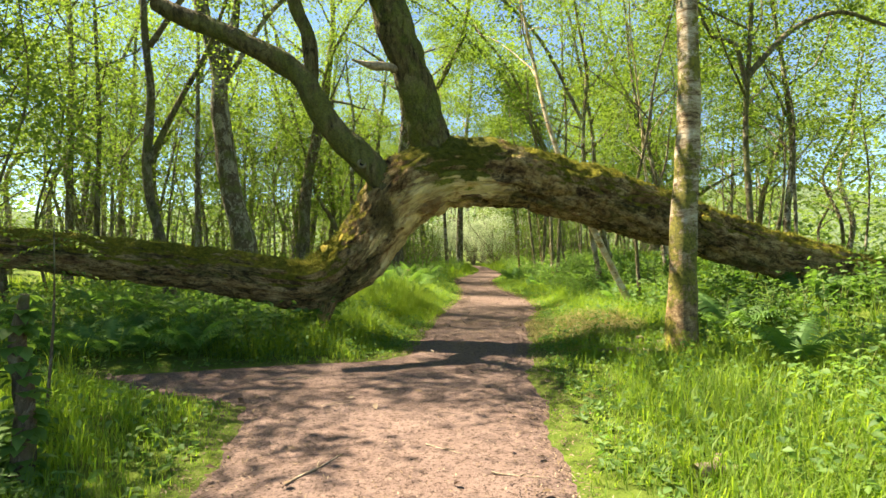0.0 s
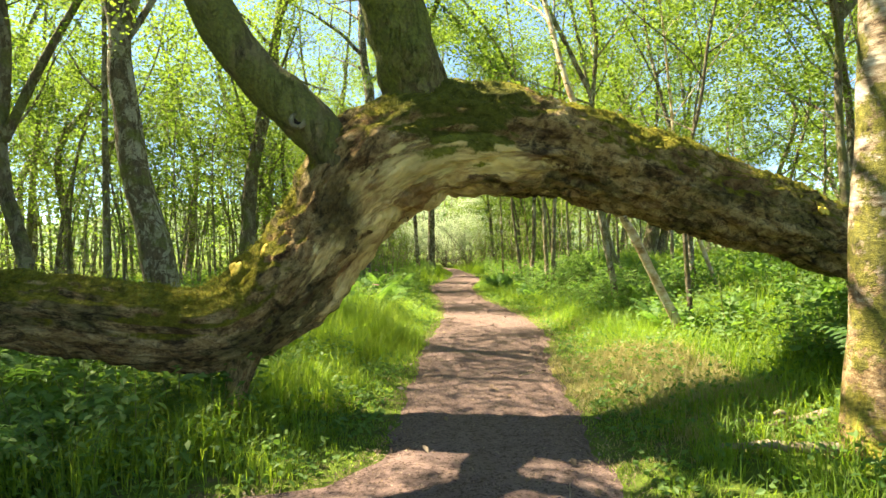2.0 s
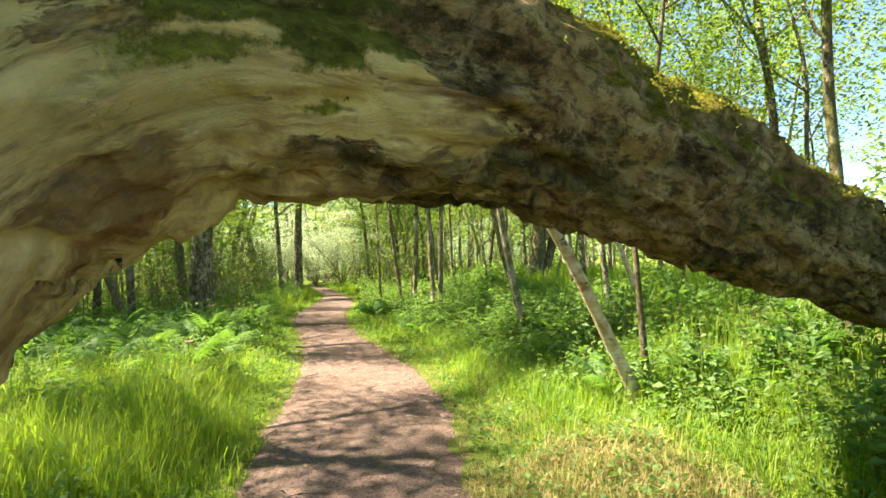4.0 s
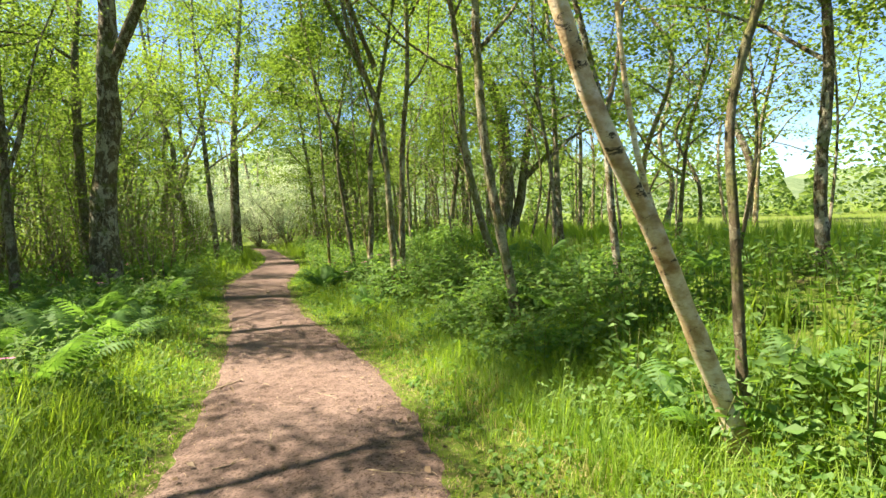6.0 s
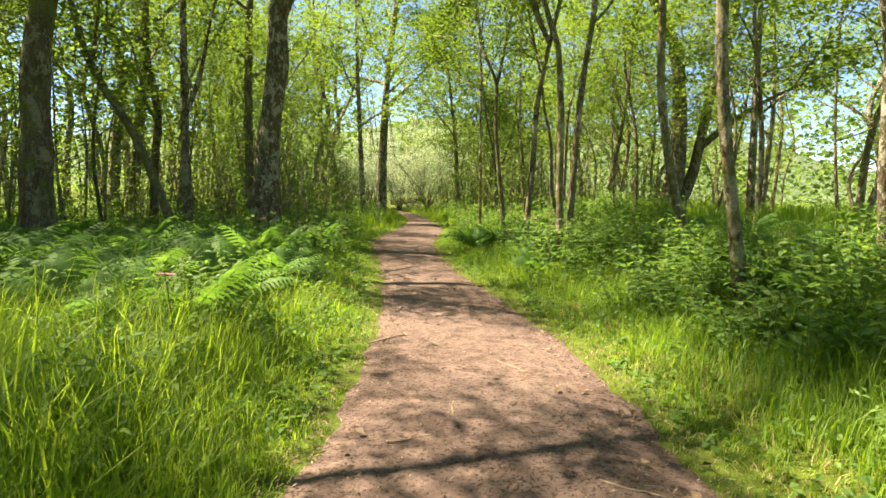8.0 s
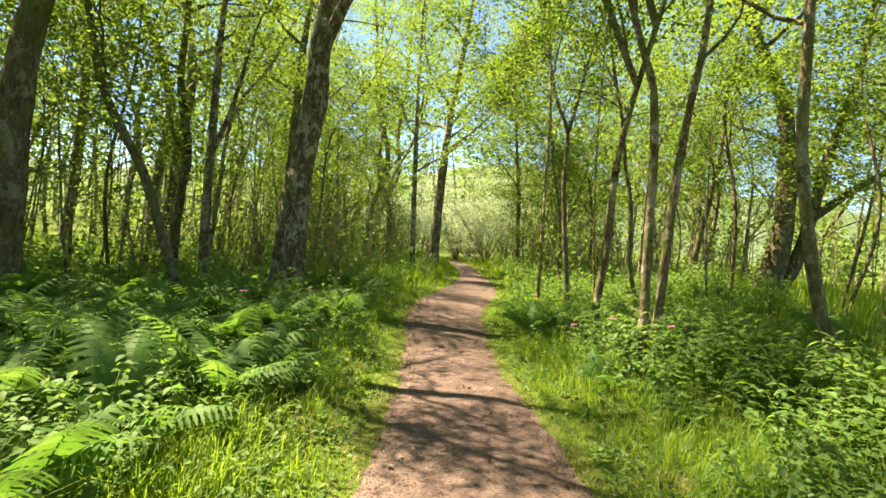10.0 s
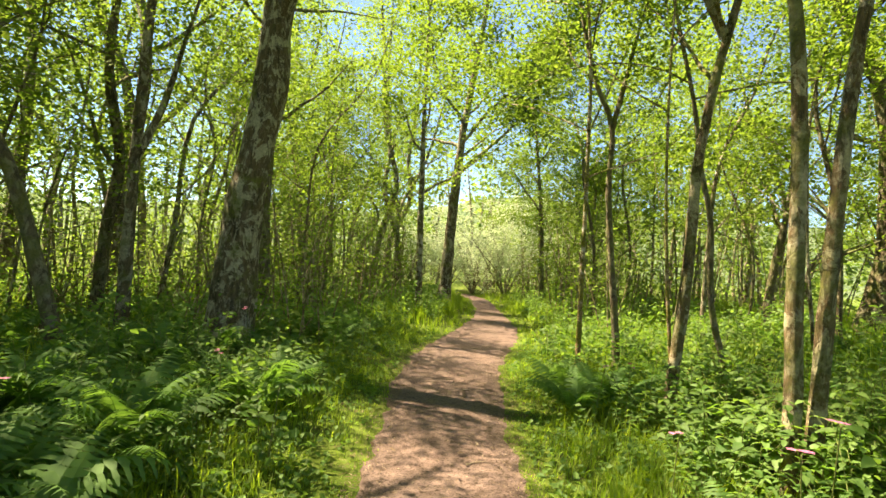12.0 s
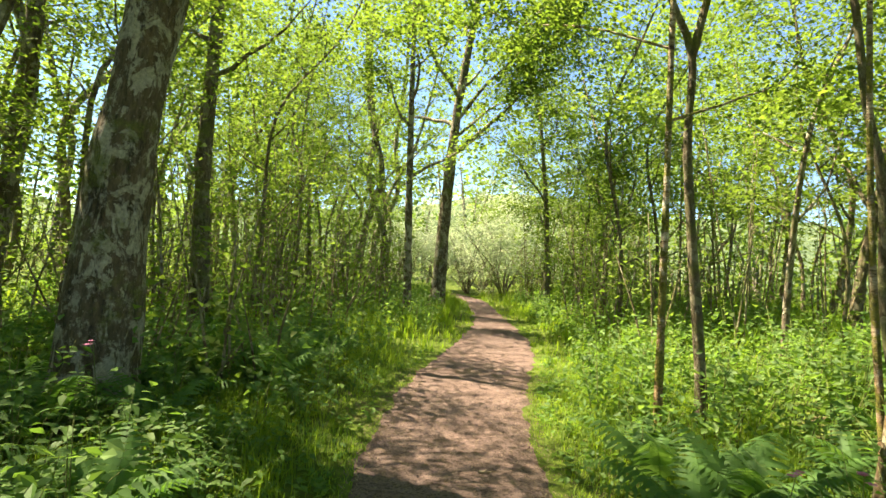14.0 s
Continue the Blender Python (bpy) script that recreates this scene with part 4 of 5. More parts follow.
# thicket between the trunks: hazel scrub of small leaves on thin rods
rng = np.random.default_rng(9)
rods, pts = [], []
for i in range(450):
    x, y = (rng.uniform(-24, -5.5), rng.uniform(13, 46)) if i < 240 else (rng.uniform(4.5, 16), rng.uniform(27, 48)) if i < 330 else (rng.uniform(-12, 14), rng.uniform(43, 60))
    if i % 3 == 0 and i < 240:
        x, y = rng.uniform(-8, -0.5), rng.uniform(29, 46)
    if i % 3 == 1 and i < 240:
        x, y = rng.uniform(-7.5, -0.8), rng.uniform(23, 33)
    if off_path(np.array(x), np.array(y)) < 1.2:
        continue
    near = i % 3 == 1 and i < 240
    h = rng.uniform(0.9, 2.8) if near else rng.uniform(1.5, 5.0)
    n = 22 if near else 56
    for k in range(3):
        top = np.array((x + rng.normal(0, 0.5), y + rng.normal(0, 0.5), h * rng.uniform(0.7, 1.1)))
        rods.append(np.array([(x + rng.normal(0, 0.1), y, -0.1, 0.022), (*(0.5 * (top + np.array((x, y, 0)))), 0.016), (*top, 0.005)]))
        t = rng.random(n) ** 0.7
        pts.append(np.array((x, y, 0.3)) + (top - np.array((x, y, 0.3))) * t[:, None] + rng.normal(0, 1, (n, 3)) * (0.34, 0.34, 0.18))
v, f = tubes(rods, 4)
tagged(new("thicket", mesh("thicket", v, f, BARK_BROWN)), "thin bare rods of woodland scrub", "scrub", kind="stuff")
v, f = kites(np.vstack(pts), 0.11, 0.09, rng, 0.6, True)
tagged(new("thicket", mesh("thicket", v, f, LEAF, False)), "light green scrub leaves between the trunks", "scrub", kind="stuff")


# ---- the arching fallen tree ----
def lay_map(me, path, sides, offset=0.0):
    """A map with u along the limb and v round it, in metres."""
    n = len(path)
    run = np.concatenate([[0], np.cumsum(np.linalg.norm(np.diff(path[:, :3], axis=0), axis=1))]) + offset
    girth = 2 * np.pi * float(np.mean(path[:, 3]))
    i, k = np.meshgrid(np.arange(n - 1), np.arange(sides), indexing="ij")
    u = np.stack([run[i], run[i], run[i + 1], run[i + 1]], -1)
    k = (k + sides // 2) % sides
    v = np.stack([k, k + 1, k + 1, k], -1) / sides * girth
    flat = np.stack([u, v], -1).reshape(-1, 2)
    kk = np.arange(sides)
    cap = np.stack([np.full((sides, 3), run[-1]), np.stack([kk, kk + 1, kk + 0.5], -1) / sides * girth], -1).reshape(-1, 2)
    me.uv_layers.new(name="along").data.foreach_set("uv", np.vstack([flat, cap]).astype(np.float32).ravel())


def fallen_tree():
    o = np.array((-1.6, 7.5, 0.0))
    ft = thing("fallen_tree", o, "mossy half-fallen old tree arching over the path", "fallen tree")
    rows = [(-9.5, 6.6, 1.55, 0.20), (-7.2, 6.85, 1.42, 0.23), (-5.6, 7.05, 1.30, 0.25), (-4.43, 7.2, 1.18, 0.265), (-3.36, 7.3, 1.05, 0.275), (-2.64, 7.35, 0.94, 0.285), (-2.1, 7.45, 0.84, 0.31),
            (-1.66, 7.6, 0.86, 0.36), (-1.25, 7.7, 1.15, 0.40), (-0.9, 7.75, 1.57, 0.42), (-0.58, 7.7, 2.0, 0.46), (-0.13, 7.68, 2.27, 0.46), (0.44, 7.78, 2.33, 0.42),
            (1.11, 7.95, 2.30, 0.42), (1.82, 8.15, 2.17, 0.42), (2.56, 8.3, 2.0, 0.41), (3.34, 8.45, 1.78, 0.39), (4.14, 8.6, 1.53, 0.37), (4.98, 8.75, 1.30, 0.35), (6.0, 8.9, 1.05, 0.33), (7.4, 9.1, 0.75, 0.30), (9.2, 9.4, 0.45, 0.24)]
    deeper = ((0.0, 0.0), (0.44, 0.05), (1.11, 0.13), (1.82, 0.19), (2.56, 0.23), (3.34, 0.27), (9.2, 0.30))
    for i, (x, y, z, r) in enumerate(rows):
        d = float(np.interp(x, [a for a, _ in deeper], [b for _, b in deeper]))
        k = 1 + d / (y - 1.66)
        rows[i] = (x * k, y + d, 1.36 + (z - 1.36) * k, r * k)
    path = spline(rows, 0.034)
    path[:, :3] -= o
    N = 88
    v, f = tube(path, N, 0.0)
    c = np.repeat(path[:, :3], N, axis=0)
    w = v[:-1] - c
    out = []
    run = np.concatenate([[0], np.cumsum(np.linalg.norm(np.diff(path[:, :3], axis=0), axis=1))])
    for n_, (p, d) in enumerate(zip(v[:-1], w)):
        s, a = run[n_ // N], (n_ % N) / N * 2 * math.pi
        q = Vector((s, math.cos(a) * 0.5, math.sin(a) * 0.5))
        big = noise.noise(q * 1.5)
        mid = noise.noise(Vector((s * 2.6, q.y * 5, q.z * 5)) + Vector((7, 0, 0)))
        rid = abs(noise.noise(Vector((s * 2.2, q.y * 11, q.z * 11)) + Vector((3, 1, 0))))
        fine = noise.noise(Vector((s * 12, q.y * 22, q.z * 22)))
        flake = float(smooth(-0.05, 0.05, noise.noise(Vector((s * 5.5, q.y * 13, q.z * 13)) + Vector((0, 5, 2)))))
        hump = 0.20 * math.exp(-((p[0] - 1.9) / 0.45) ** 2 - ((p[2] - 2.70) / 0.22) ** 2)
        out.append(p + d * (hump + 0.055 * (flake - 0.5) + 0.10 * big + 0.10 * mid - 0.17 * rid + 0.05 + 0.05 * fine + 0.035 * noise.noise(Vector((s * 27, q.y * 44, q.z * 44)))))
    v[:-1] = out
    me = mesh("trunk", v, f, OLD)
    lay_map(me, path, N)
    part("trunk", me, ft)

    def limb(name, rows, sides=16, label="", lump=0.22, step=0.08, mat=OLD):
        p = spline([(x - o[0], y - o[1], z, r) for x, y, z, r in rows], step)
        v, f = tube(p, sides, lump, 4.0, len(rows))
        me = mesh(name, v, f, mat)
        lay_map(me, p, sides, 30.0)
        return part(name, me, ft, label)

    limb("limb", [(-0.60, 7.62, 1.80, 0.30), (-0.80, 7.5, 2.20, 0.215), (-1.13, 7.4, 2.57, 0.185), (-1.46, 7.3, 2.89, 0.165), (-1.68, 7.2, 3.26, 0.16), (-1.87, 7.2, 3.56, 0.15), (-2.47, 7.1, 3.89, 0.135),
                  (-3.22, 7.0, 4.2, 0.12), (-3.6, 6.95, 4.36, 0.10)], 20, "broken bare-ended limb", mat=BARK_OLIVE)
    limb("limb", [(-1.72, 7.22, 3.35, 0.11), (-1.70, 7.2, 3.7, 0.10), (-1.74, 7.2, 4.07, 0.095), (-1.92, 7.2, 4.51, 0.085), (-2.0, 7.3, 5.4, 0.07), (-2.3, 7.4, 6.6, 0.05)], 12, mat=BARK_OLIVE)
    limb("stem", [(-0.06, 7.68, 2.2, 0.40), (-0.12, 7.62, 2.55, 0.30), (-0.24, 7.52, 3.1, 0.255), (-0.45, 7.45, 3.75, 0.25), (-0.64, 7.4, 4.23, 0.245), (-0.78, 7.35, 4.7, 0.235), (-1.1, 7.3, 6.0, 0.2), (-1.2, 7.2, 7.6, 0.15), (-1.1, 7.2, 9.5, 0.06)], 24,
         "upright living stem", mat=BARK_OLIVE)
    limb("broken_branch", [(-0.5, 7.42, 3.62, 0.05), (-0.7, 7.25, 3.66, 0.055), (-0.9, 7.18, 3.65, 0.05), (-1.15, 7.1, 3.70, 0.012)], 9, "grey splintered dead branch", 0.3, 0.05, DEAD)
    limb("prop_root", [(-1.52, 7.55, 0.72, 0.16), (-1.56, 7.5, 0.5, 0.11), (-1.6, 7.45, 0.3, 0.085), (-1.66, 7.42, 0.1, 0.10), (-1.75, 7.4, -0.1, 0.16)], 14, "short propping limb sunk in the ground")
    ang = np.arange(20) / 20 * 2 * math.pi
    ring = [(-1.04 - o[0] + 0.045 * math.cos(a), 7.245 - o[1] + 0.012 * math.cos(a) + 0.014 * math.sin(a), 2.40 - o[2] + 0.05 * math.sin(a), 0.02) for a in list(ang) + [ang[0], ang[1]]]
    v, f = tube(np.array(ring), 8, 0.2, 20.0, 3)
    part("knot_rim", mesh("knot_rim", v, f, BARK_DARK), ft, "swollen bark round a knot hole")
    # no real cavity: a flat disc carries the knot's inner shade as colour
    disc = np.array([(-1.04 - o[0], 7.25 - o[1], 2.40)] + [(q[0], q[1] - 0.004, q[2]) for q in ring[:20]])
    part("knot_hole", mesh("knot_hole", disc, np.array([(0, 1 + (k + 1) % 20, 1 + k) for k in range(20)]), KNOT_SHADE), ft, "flat disc in the black of a shaded hole")
    rng = np.random.default_rng(5)
    twigs, arms = [], []
    for i in range(16):
        z = rng.uniform(5.0, 9.0)
        s = (-1.1 - o[0], 7.28 - o[1], z)
        a = rng.uniform(0, 6.28)
        l = grow_limb(s, unit(np.array((math.cos(a), math.sin(a), 0.5))), rng.uniform(2.2, 4.4), 0.05, rng, 0.15)
        v, f = tube(spline(l, 0.25), 6)
        part("branch", mesh("branch", v, f, BARK_BROWN), ft)
        arms.append(l)
    # extra branches above the view, added so their leaves shade the path
    for i in range(9):
        a = rng.uniform(1.6, 5.2)
        l = grow_limb((-2.15 - o[0], 7.35 - o[1], rng.uniform(5.6, 6.5)), unit(np.array((math.cos(a), math.sin(a), 0.35))), rng.uniform(1.4, 2.8), 0.035, rng, 0.15)
        v, f = tube(spline(l, 0.25), 6)
        part("branch", mesh("branch", v, f, BARK_BROWN), ft)
        arms.append(l)
    c = crown_points(arms, 9500, rng)
    v, f = kites(c, 0.072, 0.052, rng)
    part("crown", mesh("crown", v, f, LEAF, False), ft, "fresh yellow-green spring leaves", kind="stuff")
    return ft, path, o


FT, FPATH, FO = fallen_tree()


def moss_tufts():
    """Short upright moss shoots on the upper side of the trunk."""
    rng = np.random.default_rng(6)
    tr = [c for c in FT.children if c.name.startswith("trunk")][0].data
    n = len(tr.vertices)
    co, no = np.zeros(n * 3, dtype=np.float32), np.zeros(n * 3, dtype=np.float32)
    tr.vertices.foreach_get("co", co), tr.vertices.foreach_get("normal", no)
    co, no = co.reshape(-1, 3), no.reshape(-1, 3)
    lie = np.interp(co[:, 0] + FO[0], [a for a, _ in MOSS_X], [b for _, b in MOSS_X])
    keep = np.array([no[i, 2] * 0.62 + 0.75 * (0.5 + 0.5 * noise.noise(Vector(co[i]) * 2.3)) + 1.0 * (lie[i] - 0.5) + 0.3 * math.exp(-((co[i, 0] - 1.9) / 0.5) ** 2 - ((co[i, 2] - 2.65) / 0.3) ** 2) > 0.70 and noise.noise(Vector(co[i]) * 3.1 + Vector((9, 0, 0))) > -0.25 for i in range(n)])
    src = np.flatnonzero(keep)
    pick = src[rng.integers(0, len(src), 42000)]
    c = co[pick] - no[pick] * 0.004 + rng.normal(0, 0.022, (len(pick), 3))
    d = unit(no[pick] + rng.normal(0, 0.55, (len(pick), 3)))
    s = unit(np.cross(d, rng.normal(0, 1, (len(pick), 3))))
    h = rng.uniform(0.006, 0.022, (len(pick), 1))
    v = np.stack([c - s * 0.006, c + s * 0.006, c + d * h], 1).reshape(-1, 3)
    part("moss", mesh("moss", v, np.arange(len(v)).reshape(-1, 3), MOSS, False), FT, "yellow-green cushion moss", kind="stuff")


moss_tufts()


def fungus(x, y, z, n, seed):
    """Flat lobed cushions pressed on the bark at the trunk's nearest spot."""
    rng = np.random.default_rng(seed)
    tr = [c for c in FT.children if c.name.startswith("trunk")][0].data
    w = np.zeros(len(tr.vertices) * 3, dtype=np.float32)
    tr.vertices.foreach_get("co", w)
    near = int(np.argmin(np.linalg.norm(w.reshape(-1, 3) + FO - np.array((x, y, z)), axis=1)))
    spot, up = Vector(tr.vertices[near].co) + Vector(FO), Vector(tr.vertices[near].normal)
    q = up.to_track_quat("Z", "Y").to_matrix().to_4x4()
    fu = thing("bracket_fungus", tuple(spot), "yellow lobed fungus growing flat on the mossy trunk", "fungus", "fungi on the trunk")
    for i in range(n):
        bm = bmesh.new()
        bmesh.ops.create_uvsphere(bm, u_segments=16, v_segments=8, radius=0.032 + 0.014 * rng.random())
        for p in bm.verts:
            k = 1 + 0.3 * noise.noise(p.co * 30 + Vector((seed, i, 0)))
            p.co = Vector((p.co.x * 1.2 * k, p.co.y * k, p.co.z * 0.42 * k))
        me = bpy.data.meshes.new("lobe")
        bm.to_mesh(me)
        bm.free()
        me.polygons.foreach_set("use_smooth", np.full(len(me.polygons), True))
        me.materials.append(FUNGUS)
        part("lobe", me, fu, "", q @ pose(rng.normal(0, 0.045), rng.normal(0, 0.03), 0.002 + 0.006 * rng.random(), 0, 0, 180 * rng.random()))


fungus(-1.60, 7.44, 1.27, 4, 1)
fungus(-1.33, 7.40, 1.43, 3, 2)
fungus(4.04, 8.44, 1.77, 3, 3)


# ---- ferns, herbs and shrubs ----
def frond_mesh(seed, length=0.85):
    """One arching fern frond along +x: a stalk and toothed pinnae in pairs."""
    rng = np.random.default_rng(seed)
    t = np.linspace(0, 1, 20)
    arch = rng.uniform(0.32, 0.5)
    mid = np.stack([length * (0.10 * t + 0.82 * t ** 1.35), 0.04 * np.sin(t * 3 + seed), length * (0.75 * t - arch * 1.15 * t ** 2.4)], -1)
    vs, fs, o = [], [], 0
    w = 0.008 * (1 - 0.8 * t)
    side = np.zeros_like(mid)
    side[:, 1] = 1
    vs.append(np.vstack([mid - side * w[:, None], mid + side * w[:, None]]))
    k = np.arange(19)
    fs.append(np.stack([k, k + 1, k + 21, k + 20], -1))
    o = 40
    for i in range(5, 20):
        u = (i - 5) / 14
        pl = length * 0.26 * (math.sin(math.pi * min(1, 0.22 + 0.78 * u)) ** 0.8) * (1 - 0.55 * u) + 0.012
        tan = unit(mid[min(i + 1, 19)] - mid[i - 1])
        for sgn in (-1, 1):
            d = unit(np.array((tan[0] * 0.45, sgn, tan[2] * 0.45 - 0.12 + rng.normal(0, 0.05))))
            n5 = 2
            s = np.linspace(0, 1, n5 * 2 + 1)
            line = mid[i] + d * (s * pl)[:, None] + np.array((0, 0, -0.18 * pl)) * (s ** 2)[:, None]
            wid = pl * 0.18 * (1 - 0.8 * s) * (0.55 + 0.45 * (np.arange(n5 * 2 + 1) % 2))
            a, b = line + tan * wid[:, None], line - tan * wid[:, None]
            vs.append(np.vstack([a, b]))
            m = n5 * 2 + 1
            q = np.arange(m - 1)
            fs.append(np.stack([q, q + 1, q + 1 + m, q + m], -1) + o)
            o += 2 * m
    return mesh("frond", np.vstack(vs), np.vstack(fs), FERN, False)


FRONDS = [frond_mesh(k, 0.95) for k in range(4)]


def fern(x, y, size, seed, label, n=8):
    rng = np.random.default_rng(seed)
    fe = thing("fern", (x, y, float(ground_z(np.array(x), np.array(y))) - 0.02), label, "fern", "ferns of the verge")
    a = rng.uniform(0, 360)
    for i in range(n):
        a += 360 / n + rng.normal(0, 14)
        s = size * rng.uniform(0.75, 1.2)
        part("frond", FRONDS[int(rng.integers(4))], fe, "", pose(0, 0, 0, 0, 0, a) @ pose(0.02, 0, 0, rng.normal(0, 8), rng.uniform(-22, 4), 0) @ Matrix.Diagonal((s * 0.9, s * 0.8, s * 1.35, 1)))
    return fe


def leaf_on(base, d, up, L, W):
    """A pointed leaf of two rows with a folded midrib."""
    s = unit(np.cross(d, up))
    nn = np.cross(s, d)
    c1, c2 = base + d * L * 0.30 - nn * L * 0.02, base + d * L * 0.66 - nn * L * 0.10
    up1 = nn * W * 0.10
    v = np.array([base, c1 + s * W * 0.5 + up1, c1 - s * W * 0.5 + up1, c2 + s * W * 0.36 + up1, c2 - s * W * 0.36 + up1, base + d * L - nn * L * 0.26, c1, c2])
    f4 = [(1, 6, 7, 3), (6, 2, 4, 7)]
    f3 = [(0, 6, 1), (0, 2, 6), (3, 7, 5), (7, 4, 5)]
    return v, f4, f3


def herb_mesh(seed, height, stems, pairs, leaf, spread):
    rng = np.random.default_rng(seed)
    rods, V, F4, F3, o = [], [], [], [], 0
    for i in range(stems):
        a = rng.uniform(0, 6.28)
        r0 = rng.uniform(0, spread * 0.5)
        p0 = np.array((math.cos(a) * r0, math.sin(a) * r0, -0.03))
        lean = np.array((math.cos(a), math.sin(a), 0)) * spread * rng.uniform(0.3, 1.0)
        h = height * rng.uniform(0.6, 1.1)
        pts = [(*(p0 + lean * t * t + np.array((0, 0, h * (t - 0.12 * t * t)))), 0.006 * (1.1 - t)) for t in np.linspace(0, 1, 7)]
        sp = spline(pts, 0.06)
        rods.append(sp[::4])
        turn = rng.uniform(0, 6.28)
        for j in range(pairs):
            t = 0.22 + 0.78 * (j + rng.random() * 0.5) / pairs
            b = sp[min(len(sp) - 1, int(t * (len(sp) - 1)))][:3]
            turn += 1.57 + rng.normal(0, 0.3)
            for q in (0, math.pi):
                d = unit(np.array((math.cos(turn + q), math.sin(turn + q), rng.uniform(-0.35, 0.45))))
                L = leaf * (1.15 - 0.5 * t) * rng.uniform(0.7, 1.25)
                v, f4, f3 = leaf_on(b, d, np.array((rng.normal(0, 0.25), rng.normal(0, 0.25), 1.0)), L, L * rng.uniform(0.45, 0.62))
                V.append(v), F4.append(np.array(f4) + o), F3.append(np.array(f3) + o)
                o += len(v)
    rv, rf = tubes(rods, 3)
    return mesh("stalk", rv, rf, STEM), mesh("foliage", np.vstack(V), [np.vstack(F4), np.vstack(F3)], HERB, True)


HERBS = [herb_mesh(60 + k, h, s, p, l, sp) for k, (h, s, p, l, sp) in enumerate(
    [(0.6, 11, 5, 0.12, 0.35), (0.85, 13, 6, 0.125, 0.45), (1.05, 12, 7, 0.12, 0.5), (0.55, 11, 5, 0.14, 0.45), (0.95, 14, 6, 0.105, 0.55)])]


def herb(x, y, size, k, label, name="bramble_bush", category="undergrowth"):
    h = thing(name, (x, y, float(ground_z(np.array(x), np.array(y)))), label, category, "undergrowth along the path")
    rng = np.random.default_rng(int(x * 1000) + int(y * 77) & 65535)
    m = pose(0, 0, 0, rng.normal(0, 4), rng.normal(0, 4), rng.uniform(0, 360)) @ Matrix.Diagonal((size, size, size, 1))
    part("stalk", HERBS[k][0], h, "", m, "stuff")
    part("foliage", HERBS[k][1], h, "", m, "stuff")
    return h


rng = np.random.default_rng(31)


def scatter(n, x0, x1, y0, y1, clear):
    out = []
    while len(out) < n:
        x, y = rng.uniform(x0, x1), rng.uniform(y0, y1)
        d = float(off_path(np.array(x), np.array(y)))
        if d > clear and math.hypot(x - 2.85, y - 21.2) > 0.8 and not (x < 3.5 and 0.8 < x and 6.8 < y < 10.6):
            out.append((x, y, d))
    return out


BR, HB = "arching green bracken fern in the shade", "leafy bramble and nettle clump in the verge"
for x, y, d in scatter(110, -5.4, -0.5, 13.6, 19, 1.2):
    fern(x, y, rng.uniform(0.85, 1.2), int(rng.integers(9999)), BR, 7)
for x, y, d in scatter(14, -2.6, -0.6, 13.2, 17, 0.85):
    fern(x, y, rng.uniform(0.6, 0.85), int(rng.integers(9999)), BR, 7)
for x, y, d in scatter(60, -5.5, 0.0, 19, 27, 1.0):
    fern(x, y, rng.uniform(0.65, 1.05), int(rng.integers(9999)), BR, 7)
for x, y, d in scatter(20, -7, -1.6, 7.9, 12, 1.4):
    fern(x, y, rng.uniform(0.6, 0.95), int(rng.integers(9999)), BR, 7)
for x, y, d in scatter(16, -5.0, -2.4, 6.1, 7.3, 0.9):
    fern(x, y, rng.uniform(0.5, 0.75), int(rng.integers(9999)), BR, 7)
for x, y, d in scatter(26, 2.8, 7, 7.2, 24, 1.1):
    fern(x, y, rng.uniform(0.6, 0.95), int(rng.integers(9999)), "light green fern among brambles", 7)
for x, y, s in ((2.75, 21.5, 1.0), (3.15, 21.0, 0.95), (2.7, 20.75, 0.85), (2.95, 17.6, 0.7), (-0.55, 20.3, 0.8), (3.5, 5.6, 0.8), (3.7, 7.2, 0.9)):
    fern(x, y, s, int(x * 100 + y * 7) & 4095, "light green fern with broad fronds beside the path", 9)
# brambles on the bank: a dense belt along the path's far verge
for x, y, d in scatter(120, 2.7, 5.2, 13.0, 21, 0.95):
    herb(x, y, rng.uniform(0.9, 1.2) * min(1.0, 0.42 + 0.3 * d), int(rng.integers(5)), HB)
# weeds in front of and between the bracken
for x, y, d in scatter(80, -2.8, -0.2, 12.8, 18.5, 0.72):
    herb(x, y, rng.uniform(0.65, 1.0) * min(1.0, 0.5 + 0.3 * d), int(rng.integers(5)), HB)
for x, y, d in scatter(24, -5, 0.5, 9, 13, 1.1):
    herb(x, y, rng.uniform(0.6, 0.9), int(rng.integers(5)), HB)
for x, y, d in scatter(34, -2.6, 0.8, 18.5, 25, 0.7):
    herb(x, y, rng.uniform(0.65, 1.0), int(rng.integers(5)), HB)
for x, y, d in scatter(30, -4.5, -1.2, 6.4, 10, 0.9):
    herb(x, y, rng.uniform(0.45, 0.85), int(rng.integers(5)), HB)
for x, y, d in scatter(40, 1.9, 5, 2.6, 12, 1.0):
    herb(x, y, rng.uniform(0.5, 0.9), int(rng.integers(5)), HB)


